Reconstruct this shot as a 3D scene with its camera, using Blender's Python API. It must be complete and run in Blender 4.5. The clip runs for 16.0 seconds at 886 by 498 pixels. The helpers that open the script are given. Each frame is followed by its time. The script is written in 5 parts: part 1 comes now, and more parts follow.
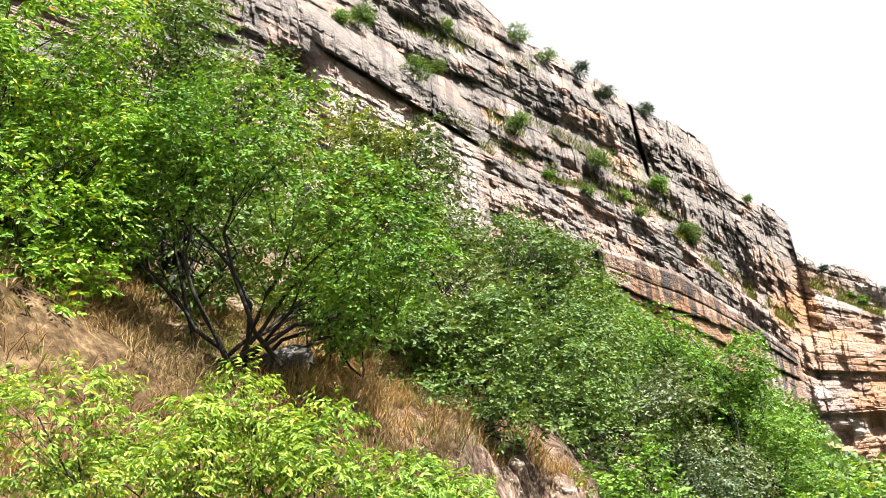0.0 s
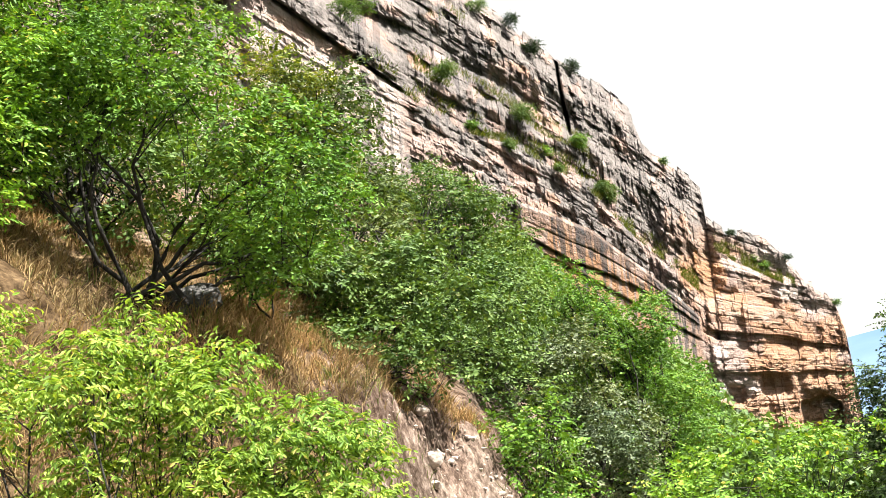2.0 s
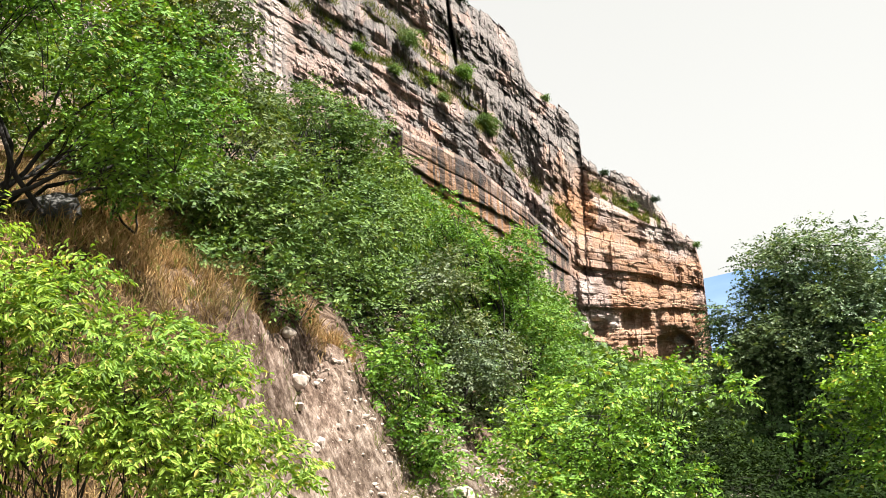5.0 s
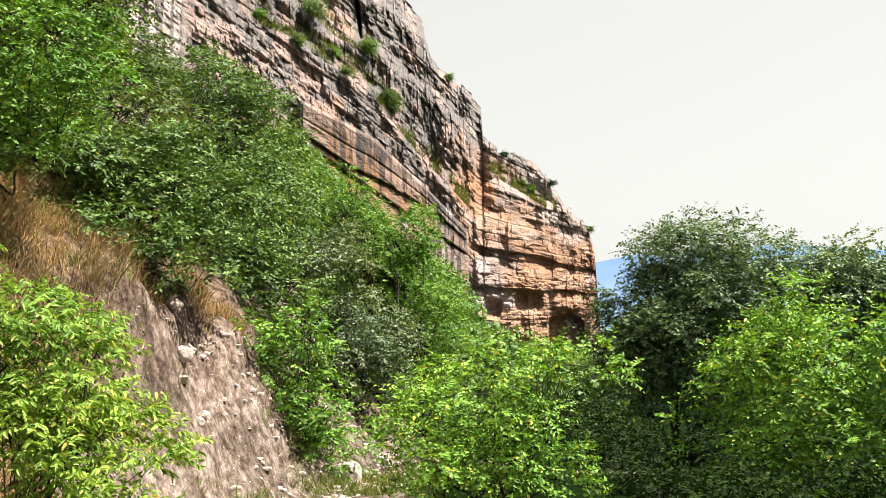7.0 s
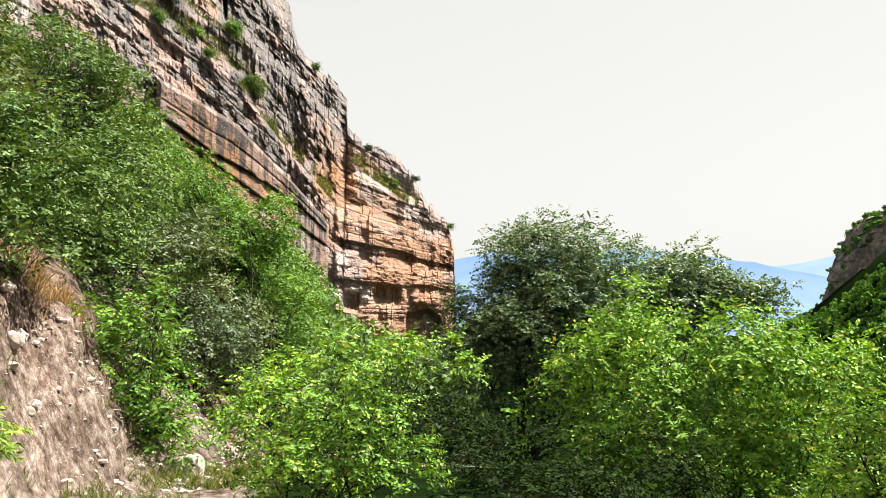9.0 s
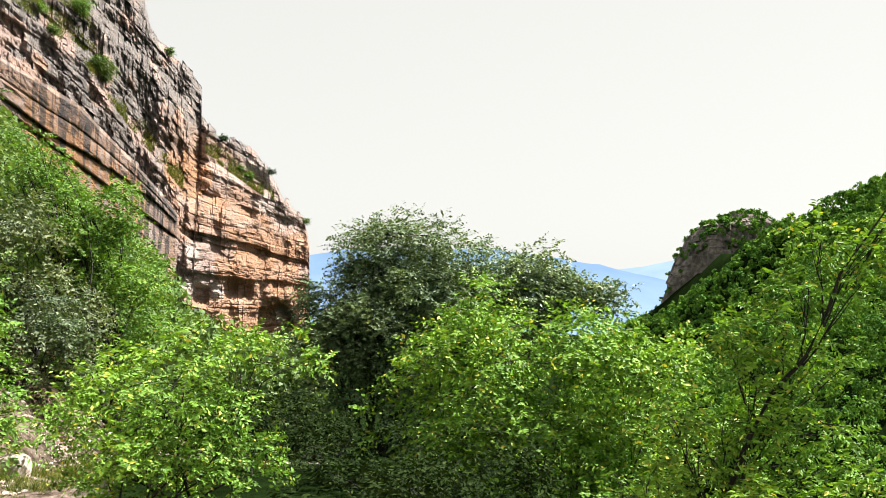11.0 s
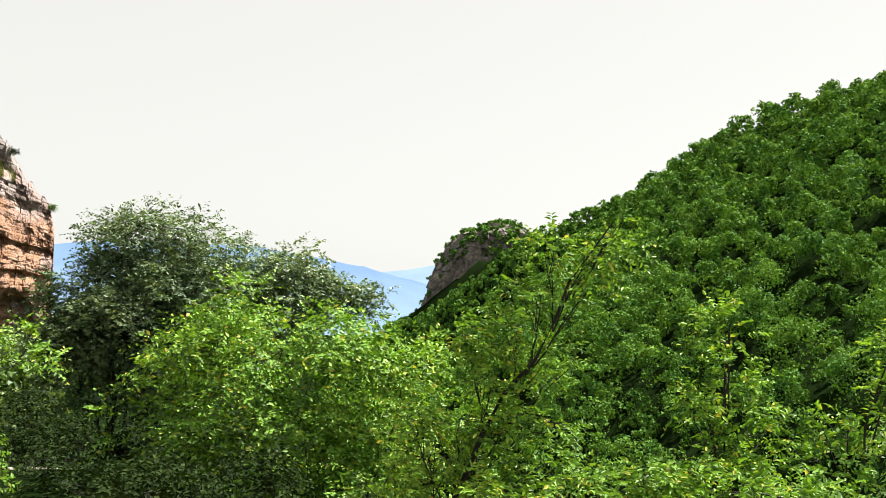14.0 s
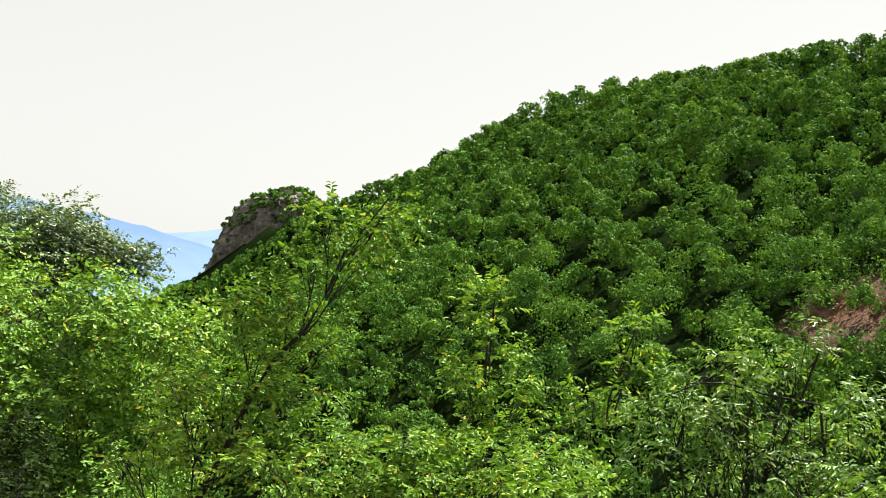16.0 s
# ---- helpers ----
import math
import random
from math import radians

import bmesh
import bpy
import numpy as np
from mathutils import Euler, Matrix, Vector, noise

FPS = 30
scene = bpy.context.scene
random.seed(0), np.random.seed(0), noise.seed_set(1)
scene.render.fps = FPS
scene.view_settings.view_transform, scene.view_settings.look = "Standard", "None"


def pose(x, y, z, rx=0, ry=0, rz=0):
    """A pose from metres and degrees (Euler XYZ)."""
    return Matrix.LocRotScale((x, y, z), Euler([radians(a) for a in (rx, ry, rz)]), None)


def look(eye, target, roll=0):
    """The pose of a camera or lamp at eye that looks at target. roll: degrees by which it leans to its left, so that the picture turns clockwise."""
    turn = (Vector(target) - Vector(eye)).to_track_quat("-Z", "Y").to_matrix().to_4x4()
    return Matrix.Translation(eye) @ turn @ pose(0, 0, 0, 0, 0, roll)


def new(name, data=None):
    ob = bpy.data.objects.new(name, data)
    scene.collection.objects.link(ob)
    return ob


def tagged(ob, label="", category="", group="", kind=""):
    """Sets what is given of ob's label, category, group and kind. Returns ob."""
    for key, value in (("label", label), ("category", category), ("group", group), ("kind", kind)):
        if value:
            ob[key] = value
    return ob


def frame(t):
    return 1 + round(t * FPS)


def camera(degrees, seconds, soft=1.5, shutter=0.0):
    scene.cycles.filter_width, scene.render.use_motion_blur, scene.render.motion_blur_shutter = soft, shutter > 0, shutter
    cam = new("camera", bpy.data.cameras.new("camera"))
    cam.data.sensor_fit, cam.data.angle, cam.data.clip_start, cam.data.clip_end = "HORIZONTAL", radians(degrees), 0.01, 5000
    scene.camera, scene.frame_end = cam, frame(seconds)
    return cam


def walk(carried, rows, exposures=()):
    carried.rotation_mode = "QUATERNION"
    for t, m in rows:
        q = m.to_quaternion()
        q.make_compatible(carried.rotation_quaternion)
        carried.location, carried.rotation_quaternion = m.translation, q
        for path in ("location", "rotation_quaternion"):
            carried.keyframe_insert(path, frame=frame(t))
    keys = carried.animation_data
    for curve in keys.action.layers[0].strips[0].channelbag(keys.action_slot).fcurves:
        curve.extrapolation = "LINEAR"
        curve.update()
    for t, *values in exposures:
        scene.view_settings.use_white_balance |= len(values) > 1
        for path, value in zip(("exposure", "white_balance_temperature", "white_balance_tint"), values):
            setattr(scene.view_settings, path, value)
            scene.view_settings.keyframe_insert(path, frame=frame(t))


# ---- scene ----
cam = camera(52.55, 16.0, soft=0.5)
# seconds, turn to the right, tilt up, lean (degrees); the camera is held at arm's length by someone turning on the spot
TURNS = [
    (0, -27.93, 15.20, -5.91),
    (0.5, -26.65, 14.16, -5.17),
    (1, -25.20, 13.14, -4.43),
    (1.5, -24.21, 12.09, -4.23),
    (2, -22.90, 11.40, -4.06),
    (2.5, -21.59, 10.55, -4.30),
    (3, -20.94, 9.34, -3.94),
    (3.5, -20.07, 8.22, -3.29),
    (4, -18.47, 7.60, -2.97),
    (6.5, -10.76, 4.79, -0.81),
    (7, -8.87, 4.67, -0.72),
    (7.5, -6.95, 4.34, -0.38),
    (8, -4.77, 4.32, -0.20),
    (8.5, -2.86, 4.34, 0.20),
    (9, 0.02, 4.28, 0.91),
    (11.3, 10.78, 4.33, 1.95),
    (11.5, 11.95, 4.40, 2.13),
    (12, 14.80, 4.80, 2.15),
    (12.5, 17.25, 5.03, 2.25),
    (13, 19.68, 4.92, 2.67),
    (13.5, 22.16, 4.96, 2.98),
    (14, 24.13, 4.96, 3.09),
    (14.5, 27.32, 4.79, 3.67),
    (15, 31.86, 4.50, 4.95),
    (15.5, 34.56, 4.17, 4.41),
    (16, 37.58, 4.03, 5.25),
]


def held(yaw, pitch, lean):
    a, b = radians(yaw), radians(pitch)
    eye = Vector((0.4 * math.sin(a), 0.4 * math.cos(a), 1.6))
    return look(eye, eye + Vector((math.sin(a) * math.cos(b), math.cos(a) * math.cos(b), math.sin(b))), lean)


walk(cam, [(t, held(*r)) for t, *r in TURNS], exposures=[(0, 2.06), (2.5, 2.06), (4, 1.86), (9, 1.7), (12.5, 1.71), (16, 1.68)])

# ---- light ----
SUN_AZ, SUN_EL = 80.0, 57.0
world = bpy.data.worlds.new("world")
scene.world = world
world.use_nodes = True
wn = world.node_tree.nodes
sky = wn.new("ShaderNodeTexSky")
sky.sky_type, sky.sun_disc = "NISHITA", False
sky.sun_elevation, sky.sun_rotation = radians(SUN_EL), radians(SUN_AZ)
sky.air_density, sky.dust_density, sky.ozone_density, sky.altitude = 1.0, 2.0, 1.0, 600
wn["Background"].inputs["Strength"].default_value = 0.0405
# summer haze whitens the sky
haze = wn.new("ShaderNodeHueSaturation")
haze.inputs["Saturation"].default_value, haze.inputs["Value"].default_value = 0.12, 1.45
world.node_tree.links.new(sky.outputs[0], haze.inputs["Color"])
warm_haze = wn.new("ShaderNodeMix")
warm_haze.data_type, warm_haze.blend_type = "RGBA", "MULTIPLY"
warm_haze.inputs[0].default_value, warm_haze.inputs[7].default_value = 1.0, (1.0, 0.985, 0.94, 1)
world.node_tree.links.new(haze.outputs[0], warm_haze.inputs[6])
veil = wn.new("ShaderNodeMix")
veil.data_type = "RGBA"
veil.inputs[0].default_value, veil.inputs[7].default_value = 0.75, (7.0, 6.95, 6.6, 1)
world.node_tree.links.new(warm_haze.outputs[2], veil.inputs[6])
world.node_tree.links.new(veil.outputs[2], wn["Background"].inputs["Color"])
sun_data = bpy.data.lights.new("sun", "SUN")
sun_data.energy, sun_data.angle, sun_data.color = 5.0, radians(0.5), (1.0, 0.95, 0.86)
sun = new("sun", sun_data)
sa, se = radians(SUN_AZ), radians(SUN_EL)
sun.matrix_world = look((math.sin(sa) * math.cos(se) * 300, math.cos(sa) * math.cos(se) * 300, math.sin(se) * 300), (0, 0, 0))


# ---- materials ----
def material(name):
    m = bpy.data.materials.new(name)
    m.use_nodes = True
    return m, m.node_tree.nodes, m.node_tree.links, m.node_tree.nodes["Principled BSDF"]


def ramp(nodes, stops, mode="LINEAR"):
    r = nodes.new("ShaderNodeValToRGB")
    r.color_ramp.interpolation = mode
    while len(r.color_ramp.elements) < len(stops):
        r.color_ramp.elements.new(0.5)
    for e, (p, c) in zip(r.color_ramp.elements, stops):
        e.position, e.color = p, (*c, 1)
    return r


def noise_node(nodes, links, vec, scale, detail=6, rough=0.6):
    n = nodes.new("ShaderNodeTexNoise")
    n.inputs["Scale"].default_value, n.inputs["Detail"].default_value, n.inputs["Roughness"].default_value = scale, detail, rough
    if vec:
        links.new(vec, n.inputs["Vector"])
    return n


def mixc(nodes, links, fac, a, b, mode="MIX"):
    m = nodes.new("ShaderNodeMix")
    m.data_type, m.blend_type = "RGBA", mode
    for sock, v in ((m.inputs[0], fac), (m.inputs[6], a), (m.inputs[7], b)):
        if isinstance(v, (int, float)):
            sock.default_value = v
        elif isinstance(v, tuple):
            sock.default_value = (*v, 1)
        else:
            links.new(v, sock)
    return m.outputs[2]


def scaled(nodes, links, vec, sx, sy, sz):
    m = nodes.new("ShaderNodeMapping")
    m.inputs["Scale"].default_value = (sx, sy, sz)
    links.new(vec, m.inputs["Vector"])
    return m.outputs[0]


def leaf_material(name, dark, mid, light, tip, gloss=0.5, thin=0.23, tip_at=0.95, patch=0.9, glow=(1.35, 1.3, 0.4), vary=1.0):
    m, n, k, p = material(name)
    geo = n.new("ShaderNodeNewGeometry")
    deep = tuple(c * 0.6 for c in dark)
    r = ramp(n, [(0, deep), (0.4, mid), (0.85, light), (tip_at, light), (1.0, tip)])
    k.new(geo.outputs["Random Per Island"], r.inputs[0])
    pos = noise_node(n, k, geo.outputs["Position"], patch, 2)
    var = ramp(n, [(0.3, (1 - 0.28 * vary, 1 - 0.2 * vary, 1 - 0.2 * vary)), (0.7, (1 + 0.22 * vary, 1 + 0.12 * vary, 1 - 0.05 * vary))])
    k.new(pos.outputs[0], var.inputs[0])
    col = mixc(n, k, 1.0, r.outputs[0], var.outputs[0], "MULTIPLY")
    k.new(col, p.inputs["Base Color"])
    p.inputs["Roughness"].default_value = gloss
    p.inputs["Specular IOR Level"].default_value = 0.16 if gloss < 0.8 else 0.08
    tr = n.new("ShaderNodeBsdfTranslucent")
    warm = mixc(n, k, 1.0, col, glow, "MULTIPLY")
    k.new(warm, tr.inputs["Color"])
    mx = n.new("ShaderNodeMixShader")
    mx.inputs[0].default_value = thin
    k.new(p.outputs[0], mx.inputs[1])
    k.new(tr.outputs[0], mx.inputs[2])
    k.new(mx.outputs[0], n["Material Output"].inputs["Surface"])
    return m


LEAF_VIVID = leaf_material("leaf_vivid", (0.055, 0.123, 0.0209), (0.098, 0.209, 0.032), (0.151, 0.292, 0.048), (0.34, 0.326, 0.0801))
LEAF_BRIGHT = leaf_material("leaf_bright", (0.0716, 0.159, 0.0259), (0.137, 0.276, 0.0399), (0.222, 0.404, 0.0601), (0.546, 0.465, 0.1), tip_at=0.93)
LEAF_NEAR = leaf_material("leaf_lime", (0.0932, 0.171, 0.03), (0.197, 0.321, 0.0536), (0.331, 0.461, 0.096), (0.58, 0.492, 0.161), thin=0.34, tip_at=0.9)
LEAF_MID = leaf_material("leaf_mid", (0.0491, 0.0938, 0.0291), (0.0868, 0.156, 0.0437), (0.14, 0.225, 0.0692), (0.239, 0.259, 0.1))
# near-black leaves: the shade under the trees is put into their colour
LEAF_SHADED = leaf_material("leaf_shaded", (0.008, 0.018, 0.004), (0.014, 0.028, 0.007), (0.024, 0.045, 0.011), (0.04, 0.06, 0.018), 0.9, 0.12)
LEAF_JUNIPER = leaf_material("leaf_juniper", (0.018, 0.034, 0.018), (0.032, 0.055, 0.03), (0.05, 0.08, 0.045), (0.07, 0.1, 0.06), 0.8, 0.12)
LEAF_YELLOW = leaf_material("leaf_yellow", (0.096, 0.144, 0.027), (0.144, 0.192, 0.036), (0.204, 0.24, 0.045), (0.336, 0.288, 0.075))
LEAF_GREY = leaf_material("leaf_grey", (0.054, 0.0864, 0.0308), (0.084, 0.126, 0.0476), (0.126, 0.174, 0.0728), (0.192, 0.228, 0.112))
LEAF_SILVER = leaf_material("leaf_silver", (0.0575, 0.0862, 0.0408), (0.0978, 0.138, 0.072), (0.155, 0.201, 0.114), (0.276, 0.322, 0.228), 0.42, 0.2, 0.85)
LEAF_SILVERGREEN = leaf_material("leaf_silver_green", (0.0585, 0.14, 0.0234), (0.111, 0.231, 0.0442), (0.195, 0.35, 0.091), (0.429, 0.504, 0.247), 0.42, 0.24, 0.85)
LEAF_WALNUT = leaf_material("leaf_walnut", (0.0538, 0.0949, 0.0424), (0.0987, 0.155, 0.0776), (0.161, 0.233, 0.13), (0.359, 0.414, 0.306), 0.36, 0.2)
LEAF_WOOD = leaf_material("leaf_far_wood", (0.0549, 0.138, 0.0273), (0.0822, 0.194, 0.0364), (0.115, 0.247, 0.0454), (0.165, 0.282, 0.0606), 0.85, 0.15, patch=0.22, vary=2.0)
GRASS_DRY = leaf_material("grass_dry", (0.121, 0.0715, 0.0325), (0.257, 0.166, 0.08), (0.419, 0.293, 0.156), (0.149, 0.176, 0.045), 0.7, 0.25, tip_at=0.88, glow=(1.1, 1.05, 0.9))
GRASS_GREEN = leaf_material("grass_green", (0.055, 0.085, 0.016), (0.09, 0.13, 0.024), (0.16, 0.17, 0.045), (0.3, 0.25, 0.11), 0.6, 0.3)


def bark_material():
    m, n, k, p = material("bark")
    tc = n.new("ShaderNodeTexCoord")
    v = scaled(n, k, tc.outputs["Object"], 1, 1, 0.25)
    a = noise_node(n, k, v, 30, 5)
    r = ramp(n, [(0.3, (0.008, 0.007, 0.006)), (0.6, (0.018, 0.015, 0.012)), (0.8, (0.045, 0.038, 0.033))])
    k.new(a.outputs[0], r.inputs[0])
    k.new(r.outputs[0], p.inputs["Base Color"])
    p.inputs["Roughness"].default_value = 0.9
    b = n.new("ShaderNodeBump")
    b.inputs["Strength"].default_value, b.inputs["Distance"].default_value = 0.5, 0.02
    k.new(a.outputs[0], b.inputs["Height"])
    k.new(b.outputs[0], p.inputs["Normal"])
    return m


BARK = bark_material()


def cliff_material():
    """Bedded limestone: warm beige and pink beds, grey weathered crust, orange iron stain, black drip streaks."""
    m, n, k, p = material("cliff_limestone")
    uv = n.new("ShaderNodeUVMap")
    uv.uv_map = "along_and_up"
    geo = n.new("ShaderNodeNewGeometry")
    pos = geo.outputs["Position"]
    sep = n.new("ShaderNodeSeparateXYZ")
    k.new(uv.outputs[0], sep.inputs[0])
    # beds
    beds = noise_node(n, k, scaled(n, k, uv.outputs[0], 0.16, 1.1, 1), 1.0, 8, 0.65)
    bed_col = ramp(n, [(0.3, (0.2, 0.137, 0.115)), (0.43, (0.275, 0.197, 0.17)), (0.55, (0.32, 0.245, 0.22)), (0.7, (0.255, 0.173, 0.146))])
    k.new(beds.outputs[0], bed_col.inputs[0])
    # grain
    grain = noise_node(n, k, pos, 2.2, 9, 0.7)
    grain_col = ramp(n, [(0.25, (0.62, 0.6, 0.6)), (0.5, (1.0, 1.0, 1.0)), (0.8, (1.25, 1.2, 1.15))])
    k.new(grain.outputs[0], grain_col.inputs[0])
    col = mixc(n, k, 1.0, bed_col.outputs[0], grain_col.outputs[0], "MULTIPLY")
    att = n.new("ShaderNodeVertexColor")
    att.layer_name = "weather"
    sp = n.new("ShaderNodeSeparateColor")
    k.new(att.outputs["Color"], sp.inputs[0])
    speck = noise_node(n, k, pos, 1.1, 8, 0.72)

    def broken(value, lo, hi):
        """A stain's edge, broken up by the grain of the stone."""
        ma = n.new("ShaderNodeMath")
        ma.operation = "MULTIPLY_ADD"
        k.new(speck.outputs[0], ma.inputs[0])
        ma.inputs[1].default_value = 0.9
        k.new(value, ma.inputs[2])
        mr = n.new("ShaderNodeMapRange")
        mr.inputs[1].default_value, mr.inputs[2].default_value = lo, hi
        k.new(ma.outputs[0], mr.inputs[0])
        return mr.outputs[0]

    col = mixc(n, k, broken(att.outputs["Alpha"], 0.75, 1.35), col, (0.41, 0.34, 0.312))
    col = mixc(n, k, broken(sp.outputs[0], 0.7, 1.5), col, (0.36, 0.19, 0.1))
    crust_col = ramp(n, [(0.35, (0.095, 0.084, 0.081)), (0.62, (0.23, 0.202, 0.19))])
    k.new(grain.outputs[0], crust_col.inputs[0])
    col = mixc(n, k, broken(sp.outputs[2], 0.8, 1.3), col, crust_col.outputs[0])
    col = mixc(n, k, broken(sp.outputs[1], 0.95, 1.55), col, (0.065, 0.062, 0.066))
    # lichen in spots and along the beds
    lichen = noise_node(n, k, scaled(n, k, uv.outputs[0], 1.1, 1.5, 1), 1.0, 9, 0.75)
    lichen_on = ramp(n, [(0.55, (0, 0, 0)), (0.68, (0.6, 0.6, 0.6))])
    k.new(lichen.outputs[0], lichen_on.inputs[0])
    col = mixc(n, k, lichen_on.outputs[0], col, (0.085, 0.077, 0.075))
    k.new(col, p.inputs["Base Color"])
    p.inputs["Roughness"].default_value = 0.92
    p.inputs["Specular IOR Level"].default_value = 0.2
    fine = noise_node(n, k, scaled(n, k, uv.outputs[0], 1.6, 5.0, 1), 1.0, 10, 0.7)
    b1 = n.new("ShaderNodeBump")
    b1.inputs["Strength"].default_value, b1.inputs["Distance"].default_value = 0.9, 0.35
    k.new(fine.outputs[0], b1.inputs["Height"])
    b2 = n.new("ShaderNodeBump")
    b2.inputs["Strength"].default_value, b2.inputs["Distance"].default_value = 0.7, 0.25
    k.new(grain.outputs[0], b2.inputs["Height"])
    k.new(b1.outputs[0], b2.inputs["Normal"])
    k.new(b2.outputs[0], p.inputs["Normal"])
    return m


CLIFF = cliff_material()


def stone_material(name, a, b, c, scale):
    m, n, k, p = material(name)
    tc = n.new("ShaderNodeTexCoord")
    t = noise_node(n, k, tc.outputs["Object"], scale, 9, 0.7)
    r = ramp(n, [(0.3, a), (0.5, b), (0.72, c)])
    k.new(t.outputs[0], r.inputs[0])
    k.new(r.outputs[0], p.inputs["Base Color"])
    p.inputs["Roughness"].default_value = 0.9
    bu = n.new("ShaderNodeBump")
    bu.inputs["Strength"].default_value, bu.inputs["Distance"].default_value = 0.8, 0.25 / scale
    k.new(t.outputs[0], bu.inputs["Height"])
    k.new(bu.outputs[0], p.inputs["Normal"])
    return m


STONE_PALE = stone_material("stone_pale", (0.26, 0.205, 0.17), (0.4, 0.33, 0.285), (0.56, 0.49, 0.43), 5)
STONE_DARK = stone_material("stone_lichened", (0.02, 0.019, 0.018), (0.05, 0.048, 0.046), (0.2, 0.19, 0.18), 14)
BLUFF = stone_material("bluff_rock", (0.03, 0.027, 0.024), (0.115, 0.1, 0.086), (0.28, 0.235, 0.19), 0.3)


def ground_material():
    m, n, k, p = material("ground_soil")
    geo = n.new("ShaderNodeNewGeometry")
    pos = geo.outputs["Position"]
    big = noise_node(n, k, pos, 0.9, 6, 0.65)
    fine = noise_node(n, k, pos, 7, 8, 0.7)
    soil = ramp(n, [(0.36, (0.06, 0.044, 0.034)), (0.5, (0.17, 0.133, 0.11)), (0.63, (0.31, 0.262, 0.23))])
    k.new(fine.outputs[0], soil.inputs[0])
    straw = ramp(n, [(0.34, (0.03, 0.021, 0.013)), (0.5, (0.09, 0.062, 0.036)), (0.68, (0.19, 0.138, 0.082))])
    k.new(fine.outputs[0], straw.inputs[0])
    # low growth, near black: the shade between crowns is put into its colour
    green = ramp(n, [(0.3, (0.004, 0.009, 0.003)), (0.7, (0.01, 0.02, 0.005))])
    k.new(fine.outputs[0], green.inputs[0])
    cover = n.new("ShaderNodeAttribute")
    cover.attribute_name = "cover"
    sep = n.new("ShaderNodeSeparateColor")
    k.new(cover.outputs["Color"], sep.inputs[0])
    col = mixc(n, k, sep.outputs[0], soil.outputs[0], straw.outputs[0])
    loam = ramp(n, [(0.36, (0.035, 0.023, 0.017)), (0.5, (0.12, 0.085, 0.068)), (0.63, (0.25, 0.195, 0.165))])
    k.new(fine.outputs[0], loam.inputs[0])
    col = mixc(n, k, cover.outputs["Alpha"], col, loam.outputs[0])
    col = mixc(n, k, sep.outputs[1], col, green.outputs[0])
    scar = ramp(n, [(0.35, (0.05, 0.028, 0.018)), (0.55, (0.13, 0.075, 0.05)), (0.7, (0.26, 0.17, 0.12))])
    k.new(fine.outputs[0], scar.inputs[0])
    col = mixc(n, k, sep.outputs[2], col, scar.outputs[0])
    tone = ramp(n, [(0.38, (0.55, 0.52, 0.5)), (0.62, (1.15, 1.13, 1.12))])
    k.new(big.outputs[0], tone.inputs[0])
    col = mixc(n, k, 1.0, col, tone.outputs[0], "MULTIPLY")
    chips = n.new("ShaderNodeTexVoronoi")
    chips.inputs["Scale"].default_value = 34
    warp = noise_node(n, k, pos, 5, 3)
    k.new(mixc(n, k, 0.12, pos, warp.outputs["Color"], "ADD"), chips.inputs["Vector"])
    chip_tone = ramp(n, [(0.2, (0.75, 0.73, 0.72)), (0.6, (1.0, 1.0, 1.0)), (0.9, (1.4, 1.4, 1.38))])
    k.new(chips.outputs["Color"], chip_tone.inputs[0])
    bare = n.new("ShaderNodeMath")
    bare.operation, bare.use_clamp = "SUBTRACT", True
    bare.inputs[0].default_value = 0.9
    k.new(sep.outputs[1], bare.inputs[1])
    col = mixc(n, k, bare.outputs[0], col, mixc(n, k, 1.0, col, chip_tone.outputs[0], "MULTIPLY"))
    k.new(col, p.inputs["Base Color"])
    p.inputs["Roughness"].default_value = 0.95
    p.inputs["Specular IOR Level"].default_value = 0.0
    bu = n.new("ShaderNodeBump")
    bu.inputs["Strength"].default_value, bu.inputs["Distance"].default_value = 0.9, 0.05
    k.new(fine.outputs[0], bu.inputs["Height"])
    bu2 = n.new("ShaderNodeBump")
    bu2.invert = True
    bu2.inputs["Strength"].default_value, bu2.inputs["Distance"].default_value = 0.25, 0.01
    k.new(chips.outputs["Distance"], bu2.inputs["Height"])
    k.new(bu.outputs[0], bu2.inputs["Normal"])
    k.new(bu2.outputs[0], p.inputs["Normal"])
    return m


GROUND = ground_material()


def painted_haze_material(name, low, high, z0, z1):
    """A far range: haze painted in as emission, paler low down, for kilometres of air."""
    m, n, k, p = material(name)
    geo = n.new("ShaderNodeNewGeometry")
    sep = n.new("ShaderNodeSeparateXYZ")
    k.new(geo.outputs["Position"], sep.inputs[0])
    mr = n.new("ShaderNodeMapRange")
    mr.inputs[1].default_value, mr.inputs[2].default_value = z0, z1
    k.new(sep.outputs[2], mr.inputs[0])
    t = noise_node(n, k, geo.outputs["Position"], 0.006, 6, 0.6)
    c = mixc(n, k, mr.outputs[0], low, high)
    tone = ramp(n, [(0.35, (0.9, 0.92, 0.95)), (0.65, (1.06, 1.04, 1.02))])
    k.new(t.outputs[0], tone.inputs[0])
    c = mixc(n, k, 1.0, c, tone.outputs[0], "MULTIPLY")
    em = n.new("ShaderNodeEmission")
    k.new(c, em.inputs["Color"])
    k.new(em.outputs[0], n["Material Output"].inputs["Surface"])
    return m


